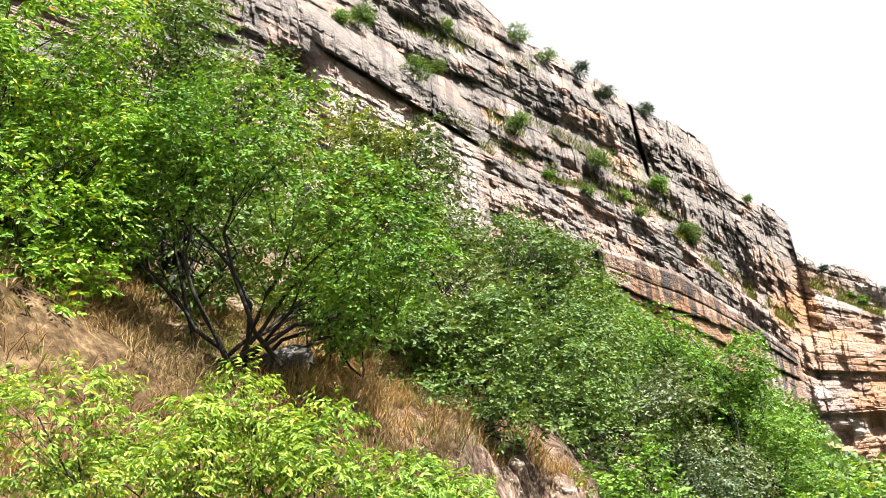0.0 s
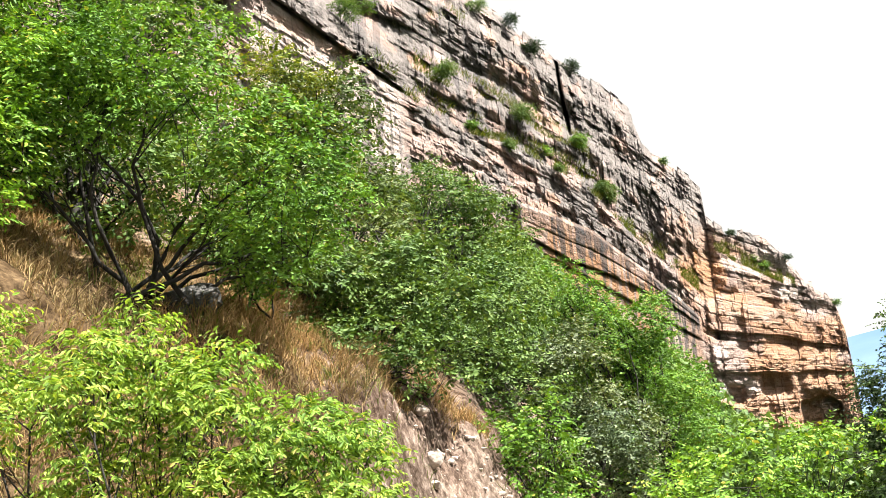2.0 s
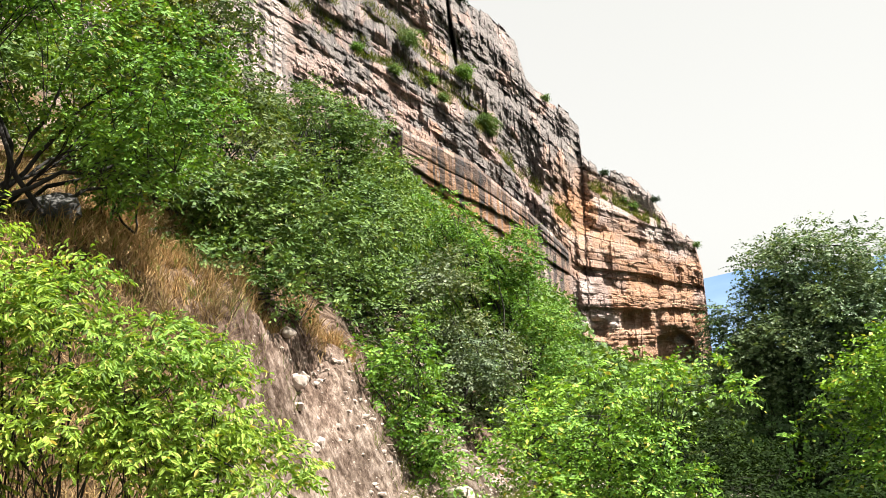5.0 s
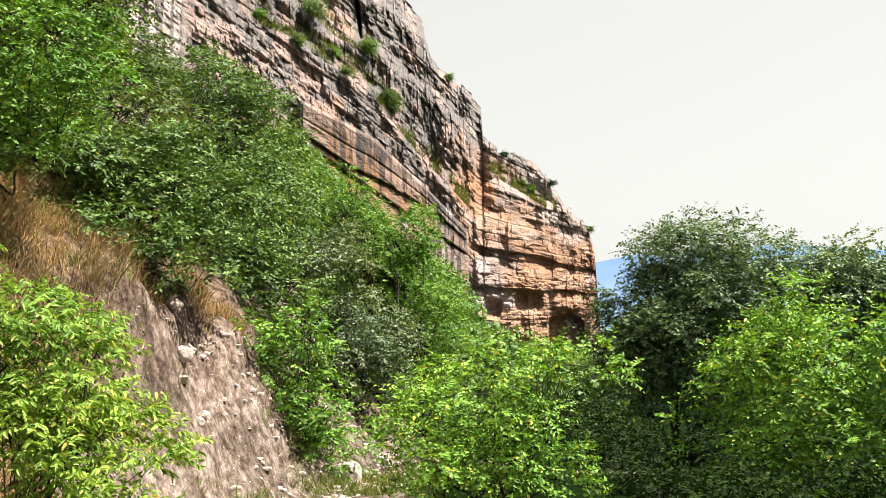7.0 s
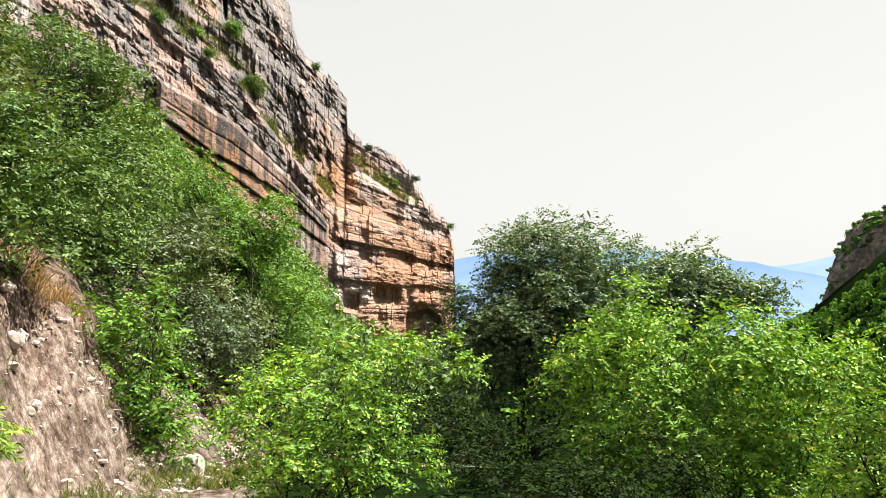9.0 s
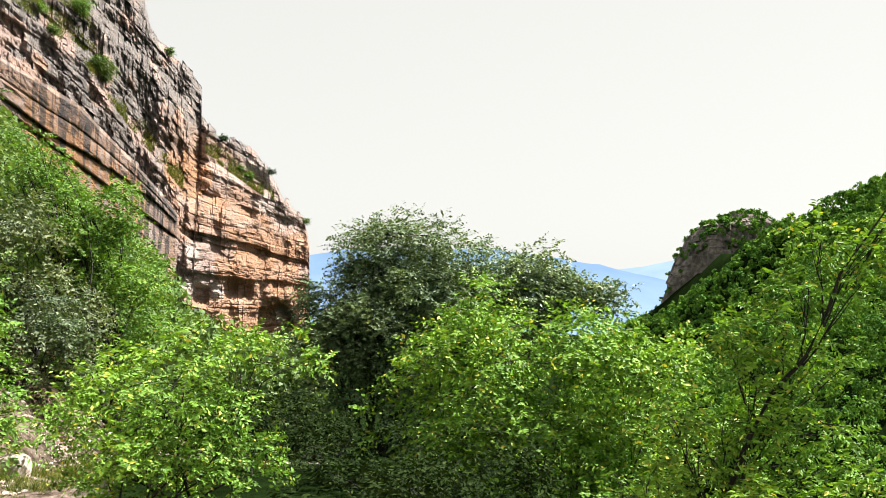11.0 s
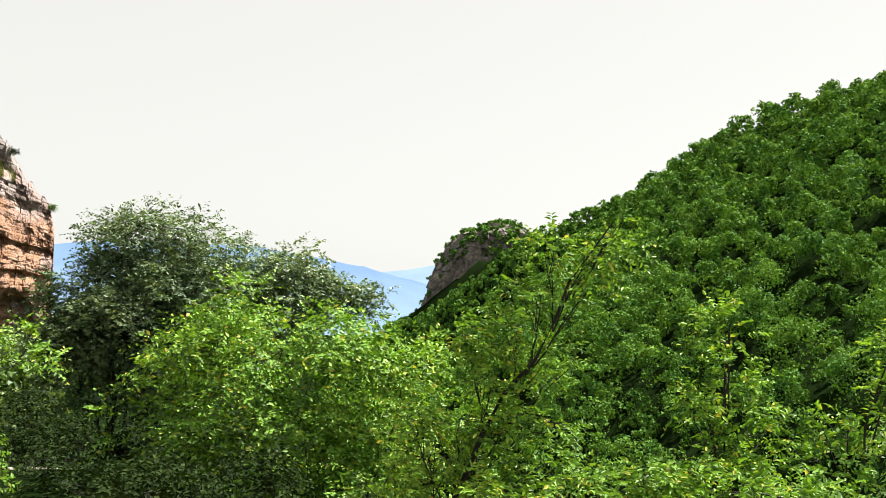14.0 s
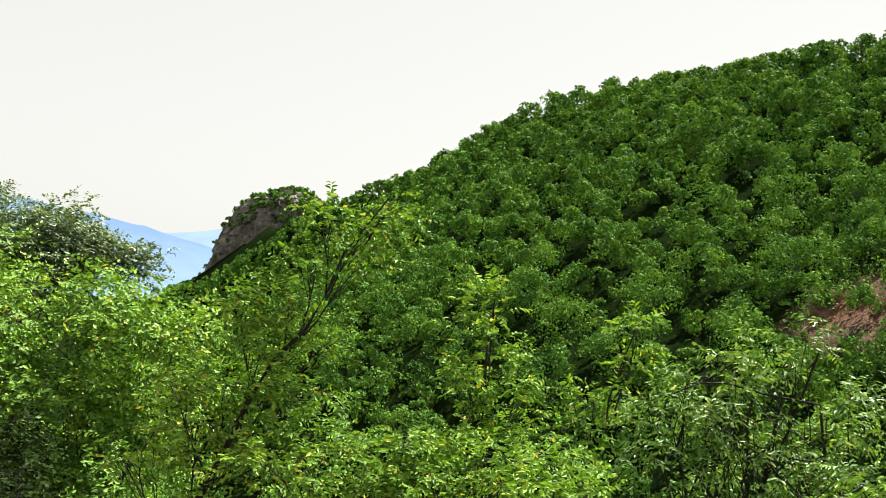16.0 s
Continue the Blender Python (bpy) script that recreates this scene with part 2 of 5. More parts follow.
# ---- numbers and meshes ----
def hashed(*ints):
    h = np.zeros(np.broadcast(*ints).shape, dtype=np.uint32)
    for i, a in enumerate(ints):
        h = (h ^ (np.asarray(a).astype(np.int64).astype(np.uint32) * np.uint32(0x9E3779B1 + 2 * i * 0x85EBCA6))) * np.uint32(0x85EBCA6B)
        h ^= h >> np.uint32(15)
    h = h * np.uint32(0xC2B2AE35)
    h ^= h >> np.uint32(13)
    return (h & np.uint32(0xFFFFFF)) / float(0x1000000)


def vnoise(x, y, seed=0):
    x, y = np.broadcast_arrays(np.asarray(x, float), np.asarray(y, float))
    i, j = np.floor(x), np.floor(y)
    fx, fy = x - i, y - j
    fx, fy = fx * fx * (3 - 2 * fx), fy * fy * (3 - 2 * fy)
    i, j, s = i.astype(np.int64), j.astype(np.int64), np.int64(seed)
    a, b = hashed(i, j, s), hashed(i + 1, j, s)
    c, d = hashed(i, j + 1, s), hashed(i + 1, j + 1, s)
    return (a + (b - a) * fx) * (1 - fy) + (c + (d - c) * fx) * fy


def fbm(x, y, octaves=4, seed=0):
    total, amp, size = 0, 0.5, 1.0
    for o in range(octaves):
        total = total + amp * (vnoise(x * size, y * size, seed + o) - 0.5)
        amp, size = amp * 0.5, size * 2.03
    return 2 * total


def smooth(a, b, x):
    t = np.clip((x - a) / (b - a), 0, 1)
    return t * t * (3 - 2 * t)


def mesh_np(name, verts, faces, mat, shade=False):
    """One mesh from arrays of corners and of faces with the same number of sides."""
    verts, faces = np.asarray(verts, np.float32), np.asarray(faces, np.int32)
    me = bpy.data.meshes.new(name)
    me.vertices.add(len(verts))
    me.vertices.foreach_set("co", verts.ravel())
    nf, k = faces.shape
    me.loops.add(nf * k)
    me.loops.foreach_set("vertex_index", faces.ravel())
    me.polygons.add(nf)
    me.polygons.foreach_set("loop_start", np.arange(0, nf * k, k, dtype=np.int32))
    me.polygons.foreach_set("use_smooth", np.full(nf, shade))
    me.update(calc_edges=True)
    me.materials.append(mat)
    return me


def grid_faces(rows_, cols):
    r, c = np.meshgrid(np.arange(rows_ - 1), np.arange(cols - 1), indexing="ij")
    a = (r * cols + c).ravel()
    return np.stack([a, a + 1, a + cols + 1, a + cols], 1)


def part(name, me, parent, label=""):
    ob = new(name, me)
    ob.parent = parent
    if label:
        ob["label"] = label
    return ob


def unit(v):
    return v / np.maximum(np.linalg.norm(v, axis=-1, keepdims=True), 1e-9)


# ---- lie of the land ----
def bank_lines(az):
    """The cut bank beside the path, by bearing from the standpoint: how far off its foot and its brow lie, and how high the brow is."""
    bearing = [-60, -41, -28, -24, -21, -17, -12, -6]
    return (np.interp(az, bearing, [3.5, 5.0, 7.3, 8.8, 9.6, 11.5, 14.0, 18.0]), np.interp(az, bearing, [6.6, 7.6, 9.0, 11.0, 12.0, 14.0, 17.0, 23.0]),
            np.interp(az, bearing, [3.6, 2.55, 2.1, 1.9, 1.45, 0.6, -0.3, -1.2]))


def bank_share(x, y):
    """0 at the foot of the bank, 1 at its brow, more behind it."""
    foot, crest, _ = bank_lines(np.degrees(np.arctan2(x, y)))
    return (np.hypot(x, y) - foot) / (crest - foot)


def grass_from(x, y):
    """The share of the bank's height from which grass grows: all of it near the standpoint, the brow alone over the scree."""
    return np.interp(np.degrees(np.arctan2(x, y)), [-60, -32, -28, -20], [-0.3, -0.05, 0.92, 1.0])


def ground_z(x, y):
    x, y = np.asarray(x, float), np.asarray(y, float)
    r = np.hypot(x, y)
    az = np.degrees(np.arctan2(x, y))
    path = -0.03 * np.clip(y, -20, 9) - 0.09 * np.clip(y - 9, 0, 50) - 0.02 * np.clip(y - 59, 0, 400)
    u = -0.02 * y - x
    foot, crest, brow = bank_lines(az)
    inner = path + (brow - path) * np.clip((r - foot) / (crest - foot), 0, 1) ** 1.15
    back = brow + np.interp(az, [-45, -25, -12, -4], [0.38, 0.33, 0.09, 0.03]) * np.clip(r - crest, 0, 60)
    turn = smooth(3, -7, az) * smooth(-178, -110, az)
    bank = np.where(r > crest, back, inner) * turn + path * (1 - turn)
    w = np.maximum(-u - 2.2, 0)
    fall = -0.62 * np.clip(w, 0, 34) - 0.12 * np.clip(w - 34, 0, 30)
    near = bank + fall
    # hill across the valley
    ridge = np.interp(y, [-200, 20, 93, 151, 222, 262, 300, 350, 420, 520, 640], [45, 62, 69, 69.8, 68.6, 57.6, 47.6, 42, 37, 14, -20])
    floor_z = -24 - 0.01 * np.clip(y, 0, 500)
    start = 48 + 98 * smooth(120, 330, y)
    rise = np.clip((x - start) / (200 - start), 0, 1.25)
    hill = floor_z + (ridge - floor_z) * np.where(rise < 1, rise ** 0.92, 1 - 0.05 * (rise - 1))
    hill = hill + 5 * fbm(x / 45, y / 45, 3, 5) * smooth(0.02, 0.2, rise) * (1 - 0.6 * smooth(0.8, 1.0, rise))
    side = smooth(44, 60, x)
    z = near * (1 - side) + hill * side
    far = smooth(430, 620, r)
    z = z * (1 - far) + (-30) * far
    face = smooth(0.0, 0.25, (r - foot) / (crest - foot)) * turn
    gully = 0.8 * np.abs(fbm(az / 2.6, bank / 0.55, 3, 14)) * face * np.interp(az, [-30, -25], [0.25, 1]) * (1 - smooth(16, 24, r))
    z = z - 0.55 * gully + (0.10 + 0.16 * face) * fbm(x / 1.1, y / 1.1, 3, 9) * (1 - smooth(30, 60, r))  + 0.5 * fbm(x / 7, y / 7, 3, 11) * smooth(8, 20, r) * (1 - far)
    return z


def gz(x, y):
    return float(ground_z(np.array([x]), np.array([y]))[0])


def build_ground():
    radii = [0.0]
    while radii[-1] < 4600:
        radii.append(radii[-1] + (0.14 if radii[-1] < 17 else radii[-1] * 0.05))
    radii = np.array(radii)
    ang = np.radians(np.concatenate([np.linspace(-75, 85, 340), np.linspace(87, 283, 70)]))
    R, T = np.meshgrid(radii, ang, indexing="ij")
    X, Y = R * np.sin(T), R * np.cos(T)
    Z = ground_z(X, Y)
    n_r, n_a = R.shape
    idx = np.arange(n_r * n_a).reshape(n_r, n_a)
    nxt = np.roll(idx, -1, 1)
    faces = np.stack([idx[:-1], idx[1:], nxt[1:], nxt[:-1]], -1).reshape(-1, 4)
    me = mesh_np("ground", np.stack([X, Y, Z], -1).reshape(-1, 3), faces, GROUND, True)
    # cover: red straw, green low growth in a shaded near-black; bare soil where neither
    u = -0.02 * Y - X
    straw = smooth(0.42, 0.58, vnoise(X / 1.7, Y / 1.7, 3) * 0.6 + 0.4 * vnoise(X / 0.5, Y / 0.5, 4) + 0.4 * smooth(10, 6, Y)) * smooth(0.0, 0.35, bank_share(X, Y) - grass_from(X, Y)) * (u > 0)
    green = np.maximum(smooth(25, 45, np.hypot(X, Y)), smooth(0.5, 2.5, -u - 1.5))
    # takes in the path further on, darkened for the shade of the shrubs
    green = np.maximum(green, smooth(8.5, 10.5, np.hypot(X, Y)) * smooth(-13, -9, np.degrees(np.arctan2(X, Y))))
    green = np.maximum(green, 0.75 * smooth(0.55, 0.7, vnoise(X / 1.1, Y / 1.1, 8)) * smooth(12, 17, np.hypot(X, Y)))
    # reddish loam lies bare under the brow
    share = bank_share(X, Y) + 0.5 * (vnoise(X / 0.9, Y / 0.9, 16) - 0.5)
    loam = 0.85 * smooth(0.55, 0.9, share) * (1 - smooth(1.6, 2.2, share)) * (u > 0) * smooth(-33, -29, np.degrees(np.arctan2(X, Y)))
    scree = smooth(6.0, 3.2, np.hypot((X - 92.1) / 1.4, Y - 48.7) + 4.0 * (vnoise(X / 2, Y / 2, 17) - 0.5))
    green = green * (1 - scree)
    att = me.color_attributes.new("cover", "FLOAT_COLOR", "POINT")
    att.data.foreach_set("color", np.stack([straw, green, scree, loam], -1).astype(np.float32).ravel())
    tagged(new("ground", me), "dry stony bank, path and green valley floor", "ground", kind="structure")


build_ground()

# ---- the cliff ----
CLIFF_A, CLIFF_E = np.array([-29.7, 29.7]), np.array([-2.3, 130.0])
CLIFF_D = (CLIFF_E - CLIFF_A) / np.linalg.norm(CLIFF_E - CLIFF_A)
CLIFF_N = np.array([CLIFF_D[1], -CLIFF_D[0]])
CLIFF_C = float(-CLIFF_A @ CLIFF_N)
_rng = np.random.default_rng(4)
BED_TOPS = np.cumsum(np.concatenate([[-14.0], _rng.choice([0.35, 0.5, 0.7, 0.9, 1.3, 1.9], 70, p=[0.2, 0.22, 0.2, 0.18, 0.12, 0.08])]))


LEDGES = [([20, 22, 25.4, 29, 31.8, 34], [24.2, 23.7, 22.7, 22.2, 22.4, 22.6], 0.8), ([23, 24.6, 29.7, 36, 39.7, 44.8, 47], [25.4, 25.2, 25.4, 25.1, 24.4, 24.3, 23.8], 1.1),
          ([33, 34.6, 39.1, 45.7, 50], [22.9, 22.6, 21.9, 21.4, 20.4], 1.0), ([46, 48.1, 54.3, 65.7, 67.5], [20.9, 20.1, 17.7, 14.2, 13.6], 0.9),
          ([73, 76.8, 85.7, 94.2, 99], [18.6, 18.1, 17.4, 16.7, 16.2], 1.3), ([12, 16, 22, 30], [30.9, 30.4, 30.2, 30.3], 0.9)]


def cliff_top(s):
    t = np.interp(s, [-50, -30, 10, 24.5, 29.2, 34.2, 42.8, 49, 52, 55.8, 58, 60, 66, 71.3, 71.8, 77, 90.7, 96.8, 104, 116, 119.5, 121.6, 123],
                  [44, 41, 38.5, 35.2, 33.2, 33.2, 32.3, 32.0, 31.7, 30.5, 28.0, 27.2, 26.6, 25.9, 22.7, 21.4, 22.3, 20.3, 18, 16.2, 12.5, 3, -8])
    block = np.floor(s / 2.8 + 0.8 * vnoise(s / 3, 0 * s, 30)).astype(int)
    return t + 0.9 * (hashed(block, 0 * block, 0 * block + 31) - 0.5) + 0.3 * (vnoise(s / 1.1, 0 * s, 32) - 0.5)


def slab_lines(s):
    """Heights of the slab's upper edge and of its two open joints."""
    return (np.interp(s, [35, 42, 46, 50.4, 55.4, 61.5, 67], [18.1, 17.6, 17.3, 16.1, 14.8, 12.9, 10.9]),
            np.interp(s, [35.6, 42.3, 50.3, 60, 67], [15.6, 14.3, 13.5, 11.9, 10.2]), 22.0 - 0.2 * s)


def along(s):
    """Metres along the rock itself: the turned face is shorter than its share of the line."""
    return np.where(s < 68, s, 68 + (s - 68) * 0.32)


def bed_height(s0, h):
    """Height across the dipping beds."""
    s = along(s0)
    return h + np.interp(h, [10, 14, 24, 30], [0.22, 0.2, 0.11, 0.1]) * (np.minimum(s0, 70) - 35) + 5.5 + 0.5 * fbm(s / 14, h / 14, 4, 21)


def cliff_out(s, h):
    """How far the rock stands out of the plane of the cliff, bed by bed."""
    s0, s = s, along(s)
    q = bed_height(s0, h)
    b = np.clip(np.searchsorted(BED_TOPS, q), 1, len(BED_TOPS) - 1)
    thick = BED_TOPS[b] - BED_TOPS[b - 1]
    up = q - BED_TOPS[b - 1]
    f = up / thick
    zero = np.zeros_like(b)
    # each bed stands out or back as a whole, and frays along its length
    out = 0.12 * (hashed(b, zero, zero + 1) - 0.5) * np.minimum(1, 0.3 + thick) + 0.5 * (vnoise(s / 2.8 + 31.7 * b, b * 7.3, 22) - 0.5)
    open_joint = smooth(0.35, 0.7, vnoise(s / 3.5 + 17.3 * b, b * 3.1, 37))
    out -= 0.2 * np.exp(-(up / 0.09) ** 2) * open_joint
    out -= 0.12 * np.minimum(1, thick) * np.abs(2 * f - 1) ** 6
    # upright joints part the beds into blocks
    w = 0.7 + 2.4 * hashed(b, zero, zero + 2) * np.minimum(1, 0.4 + thick)
    c = s / w + 9 * hashed(b, zero, zero + 3) + 0.25 * fbm(s / 2, h / 2, 2, 23)
    ci = np.floor(c).astype(int)
    fc = c - ci
    out += 0.5 * (hashed(b, ci, zero + 4) - 0.5) * np.minimum(1, 0.4 + thick * 0.6)
    out -= 0.16 * np.exp(-(np.minimum(fc, 1 - fc) * w / 0.13) ** 2) * smooth(0.3, 0.6, hashed(b, ci, zero + 8))
    # lesser blocks, broken across thinner leaves of rock
    b2 = np.floor(q / 0.34 + 0.6 * fbm(s / 3, q / 3, 2, 35)).astype(int)
    w2 = 0.35 + 0.9 * hashed(b2, zero, zero + 5)
    c2 = np.floor(s / w2 + 7 * hashed(b2, zero, zero + 6)).astype(int)
    out += 0.34 * (hashed(b2, c2, zero + 7) - 0.5) * (0.25 + 1.3 * vnoise(s / 6, q / 4, 36))
    out += 0.1 * (vnoise(s / 1.2, q / 0.24, 33) - 0.5)
    # larger buttresses and hollows, and rough weathering
    out = (0.75 + 0.3 * smooth(67, 72, s0)) * out + 1.2 * fbm(s / 7, q / 7, 4, 24) + 0.65 * fbm(s / 2.4, h / 1.8, 5, 25) + 0.2 * np.abs(fbm(s / 0.9, h / 0.7, 3, 28)) - 0.11 * (h - 12)
    run, s = s, s0
    # ledges, on which grass grows, and the terraces of the upper beds
    for ls, lh, depth in LEDGES:
        depth = 0.6 * depth
        on = smooth(ls[0], ls[1], s) * (1 - smooth(ls[-2], ls[-1], s))
        d = h - np.interp(s, ls, lh) + 0.35 * fbm(run / 3, 0 * s, 3, 39)
        out -= on * depth * smooth(0.0, 0.9, d) * (1 - smooth(2.5, 6, d)) - on * 0.2 * np.exp(-((d + 0.35) / 0.35) ** 2)
    out -= 1.1 * smooth(31.0, 33.0, q) + 1.2 * smooth(36, 37.2, q) * (s > 20)
    # the pale wall on the near side of the corner, with its overhanging roof
    left = 1 - smooth(21.6, 23.2, s)
    qo = h + 0.25 * s
    wall = left * (1 - smooth(29.0, 29.5, qo)) * smooth(8.5, 10, s)
    out = out * (1 - 0.5 * wall) + 0.9 * left
    roof = smooth(29.4, 29.6, qo) * (1 - smooth(30.6, 32.0, qo)) * smooth(8.8, 10, s) * (1 - smooth(22.4, 22.8, s))
    out += 1.0 * roof * (0.75 + 0.5 * vnoise(s / 2.2, 0 * s, 41))
    out -= 1.2 * smooth(31, 33, qo) * left
    roof2 = smooth(28.6, 28.8, h) * (1 - smooth(29.5, 30.5, h)) * smooth(15.5, 17, s) * (1 - smooth(23.8, 24.6, s))
    out += 0.9 * roof2
    out -= 4 * np.exp(-((s - 7.1) / 1.1) ** 2 - ((h - 24.9) / 0.95) ** 2)
    # the leaning slab with two open joints
    on = smooth(34.7, 35.3, s) * (1 - smooth(66.4, 67.4, s))
    top, j1, j2 = slab_lines(s)
    slab = on * (1 - smooth(-0.1, 0.15, h - top))
    out = out * (1 - 0.82 * slab) + slab * (2.0 + 0.10 * (h - 12))
    out -= 0.45 * slab * (np.exp(-((h - j1) / 0.11) ** 2) * smooth(0.2, 0.5, vnoise(s / 3, 0 * s, 42)) + np.exp(-((h - j2) / 0.13) ** 2))
    out += 0.22 * slab * (h > j1) - 0.2 * slab * (h < j2) - 0.12 * slab * np.exp(-((h - 0.5 * (top + j1)) / 0.09) ** 2)
    # groove beside the slab
    out += 0.8 * np.exp(-((s - 69.2) / 1.6) ** 2) * smooth(22, 17, h)
    turn = smooth(68.5, 70, s)
    # beds of the end face that stand out or lie back, and its caves
    out += turn * (0.9 * smooth(9.7, 9.9, h + 0.8 * fbm(run / 5, 0 * s, 2, 26)) * (1 - smooth(12, 14.5, h)) - 1.0 * smooth(17.0, 18.0, h))
    out += turn * 2.2 * (vnoise(run / 2.4, h / 16, 45) - 0.5) + turn * 1.0 * (vnoise(run / 1.0, h / 5, 46) - 0.5)
    out += turn * 0.9 * (np.floor(4 * vnoise(run / 2.6, h / 4.5, 29)) / 3 - 0.4)
    out += turn * 0.8 * smooth(5.6, 5.9, h + 0.6 * fbm(run / 4, 0 * s, 2, 43)) * (1 - smooth(7, 9, h))
    out -= 2.6 * smooth(94, 95.2, s) * (1 - smooth(111.5, 112.7, s)) * (1 - smooth(2.3, 2.8, h + 0.012 * (s - 103) ** 2 + 0.5 * fbm(run / 1.5, 0 * s, 3, 44)))
    out += 1.3 * smooth(95, 99, s) * (1 - smooth(110, 113, s)) * np.exp(-((h - 4.0) / 1.1) ** 2)
    out -= 2.4 * np.exp(-((s - 74) / 2.6) ** 4 - ((h - 3.0) / 1.0) ** 4)
    out -= 2.0 * np.exp(-((s - 87) / 5.0) ** 4 - ((h - 4.2) / 1.2) ** 4)
    # open crack
    line = 43.6 - 0.17 * (h - 28) + 0.3 * fbm(h / 2, 0 * h, 2, 27)
    out -= 3.2 * np.exp(-((s - line) / 0.24) ** 2) * smooth(25.2, 26.2, h) * (1 - smooth(31, 32, h))
    return out


def cliff_point(s, h, out):
    """A place on the cliff: along it, up it, and out of its face. Past the groove the face turns across the valley."""
    s, h, out = np.ravel(s), np.ravel(h), np.ravel(out)
    xy = CLIFF_A[None, :] + CLIFF_D[None, :] * s[:, None]
    far = np.hypot(xy[:, 0], xy[:, 1])
    # where the line from the standpoint meets the turned face
    a, d = np.array([-11.5, 96.3]), np.array([13.2, 19.0])
    n = np.array([d[1], -d[0]]) / np.hypot(*d)
    turned = (a @ n) / np.minimum(xy @ n, -1e-3)
    t = smooth(67.5, 69.5, s)
    k = 1 - t + turned * t
    t2 = smooth(58, 78, s)
    k = k - out * (k / CLIFF_C * (1 - t2) + t2 / far)
    return np.stack([xy[:, 0] * k, xy[:, 1] * k, 1.6 + (h - 1.6) * k], 1)


def cliff_weather(s, h):
    """Iron stain, black drips, grey crust and fresh pale rock, each from 0 to 1."""
    top, j1, j2 = slab_lines(s)
    on = smooth(34.7, 35.3, s) * (1 - smooth(66.4, 67.4, s)) * (h < top + 0.2)
    q = bed_height(s, h)
    run = along(s)
    waver = run + 0.35 * fbm(run / 3, h / 2.5, 3, 80)
    streak = fbm(waver / 0.5, h / 7, 3, 81) + 0.6 * fbm(waver / 2.2, h / 12, 2, 82) + 0.22 * fbm(run / 1.5, h / 1.2, 3, 88)
    patch = fbm(run / 5, h / 4, 4, 83)
    iron = 1.0 * on * smooth(-0.25, 0.15, streak + 0.36 - 0.09 * np.abs(h - j2 - 0.6)) * smooth(36, 40, s) * (1 - smooth(57, 63, s))
    end = smooth(66, 70, s)
    iron = np.maximum(iron, end * np.clip(smooth(-0.1, 0.4, patch + 0.3 * smooth(13, 2, h)), 0, 0.8))
    iron = np.maximum(iron, 0.95 * smooth(0.1, -0.35, np.hypot((s - 69.5) / 6.0, (h - 15.8) / 4.2) - 1 + 1.0 * patch))
    iron = np.maximum(iron, 0.55 * smooth(0.2, 0.5, fbm(run / 7, q / 1.6, 4, 84)))
    drip = on * smooth(-0.04, 0.26, 1.3 * streak - 0.06 + 0.3 * smooth(-1.0, 2.0, h - j1) + 0.16 * smooth(50, 60, s) - 0.3 * smooth(0.5, -1.5, h - j2) * (s < 56))
    qo = h + 0.25 * s
    pale_wall = smooth(8.5, 10.5, s) * (1 - smooth(21.8, 22.8, s)) * (1 - smooth(28.9, 29.5, qo))
    drip = np.maximum(drip, pale_wall * smooth(0.04, 0.22, streak + 0.28 * smooth(15, 21, s) - 0.14) * 0.9)
    drip = np.maximum(drip, 0.8 * (1 - on) * smooth(0.06, 0.26, streak + 0.6 * fbm(run / 8, h / 4, 3, 85) - 0.08) * (1 - 0.6 * end))
    crust = smooth(-0.06, 0.22, fbm(run / 2.2, q / 1.4, 5, 86) + 0.26 * smooth(20, 30, q) - 0.16 * end + 0.4 * end * smooth(13, 17, h)) * (1 - 0.9 * pale_wall) * (1 - 0.95 * on)
    # the brow of the roofs and the rock left of the pale wall are dark with lichen
    crust = np.maximum(crust, 0.9 * smooth(29.4, 29.8, qo) * (1 - smooth(31, 33, qo)) * (1 - smooth(22, 24, s)))
    pale = np.maximum(pale_wall * smooth(-0.3, 0.1, patch + 0.15), (0.8 + 0.2 * end) * smooth(0.15, 0.4, fbm(run / 4, q / 1.8, 4, 87) + 0.2 * end))
    # towards the end of the cliff the rock is fresher and tan
    fresh = smooth(54, 66, s)
    crust = crust * (1 - 0.5 * fresh * smooth(23, 19, h))
    drip = drip * (1 - 0.45 * fresh * (1 - on))
    iron = np.maximum(iron, 0.55 * fresh * smooth(-0.25, 0.25, patch + 0.1))
    return np.stack([iron, drip, crust, pale], -1)


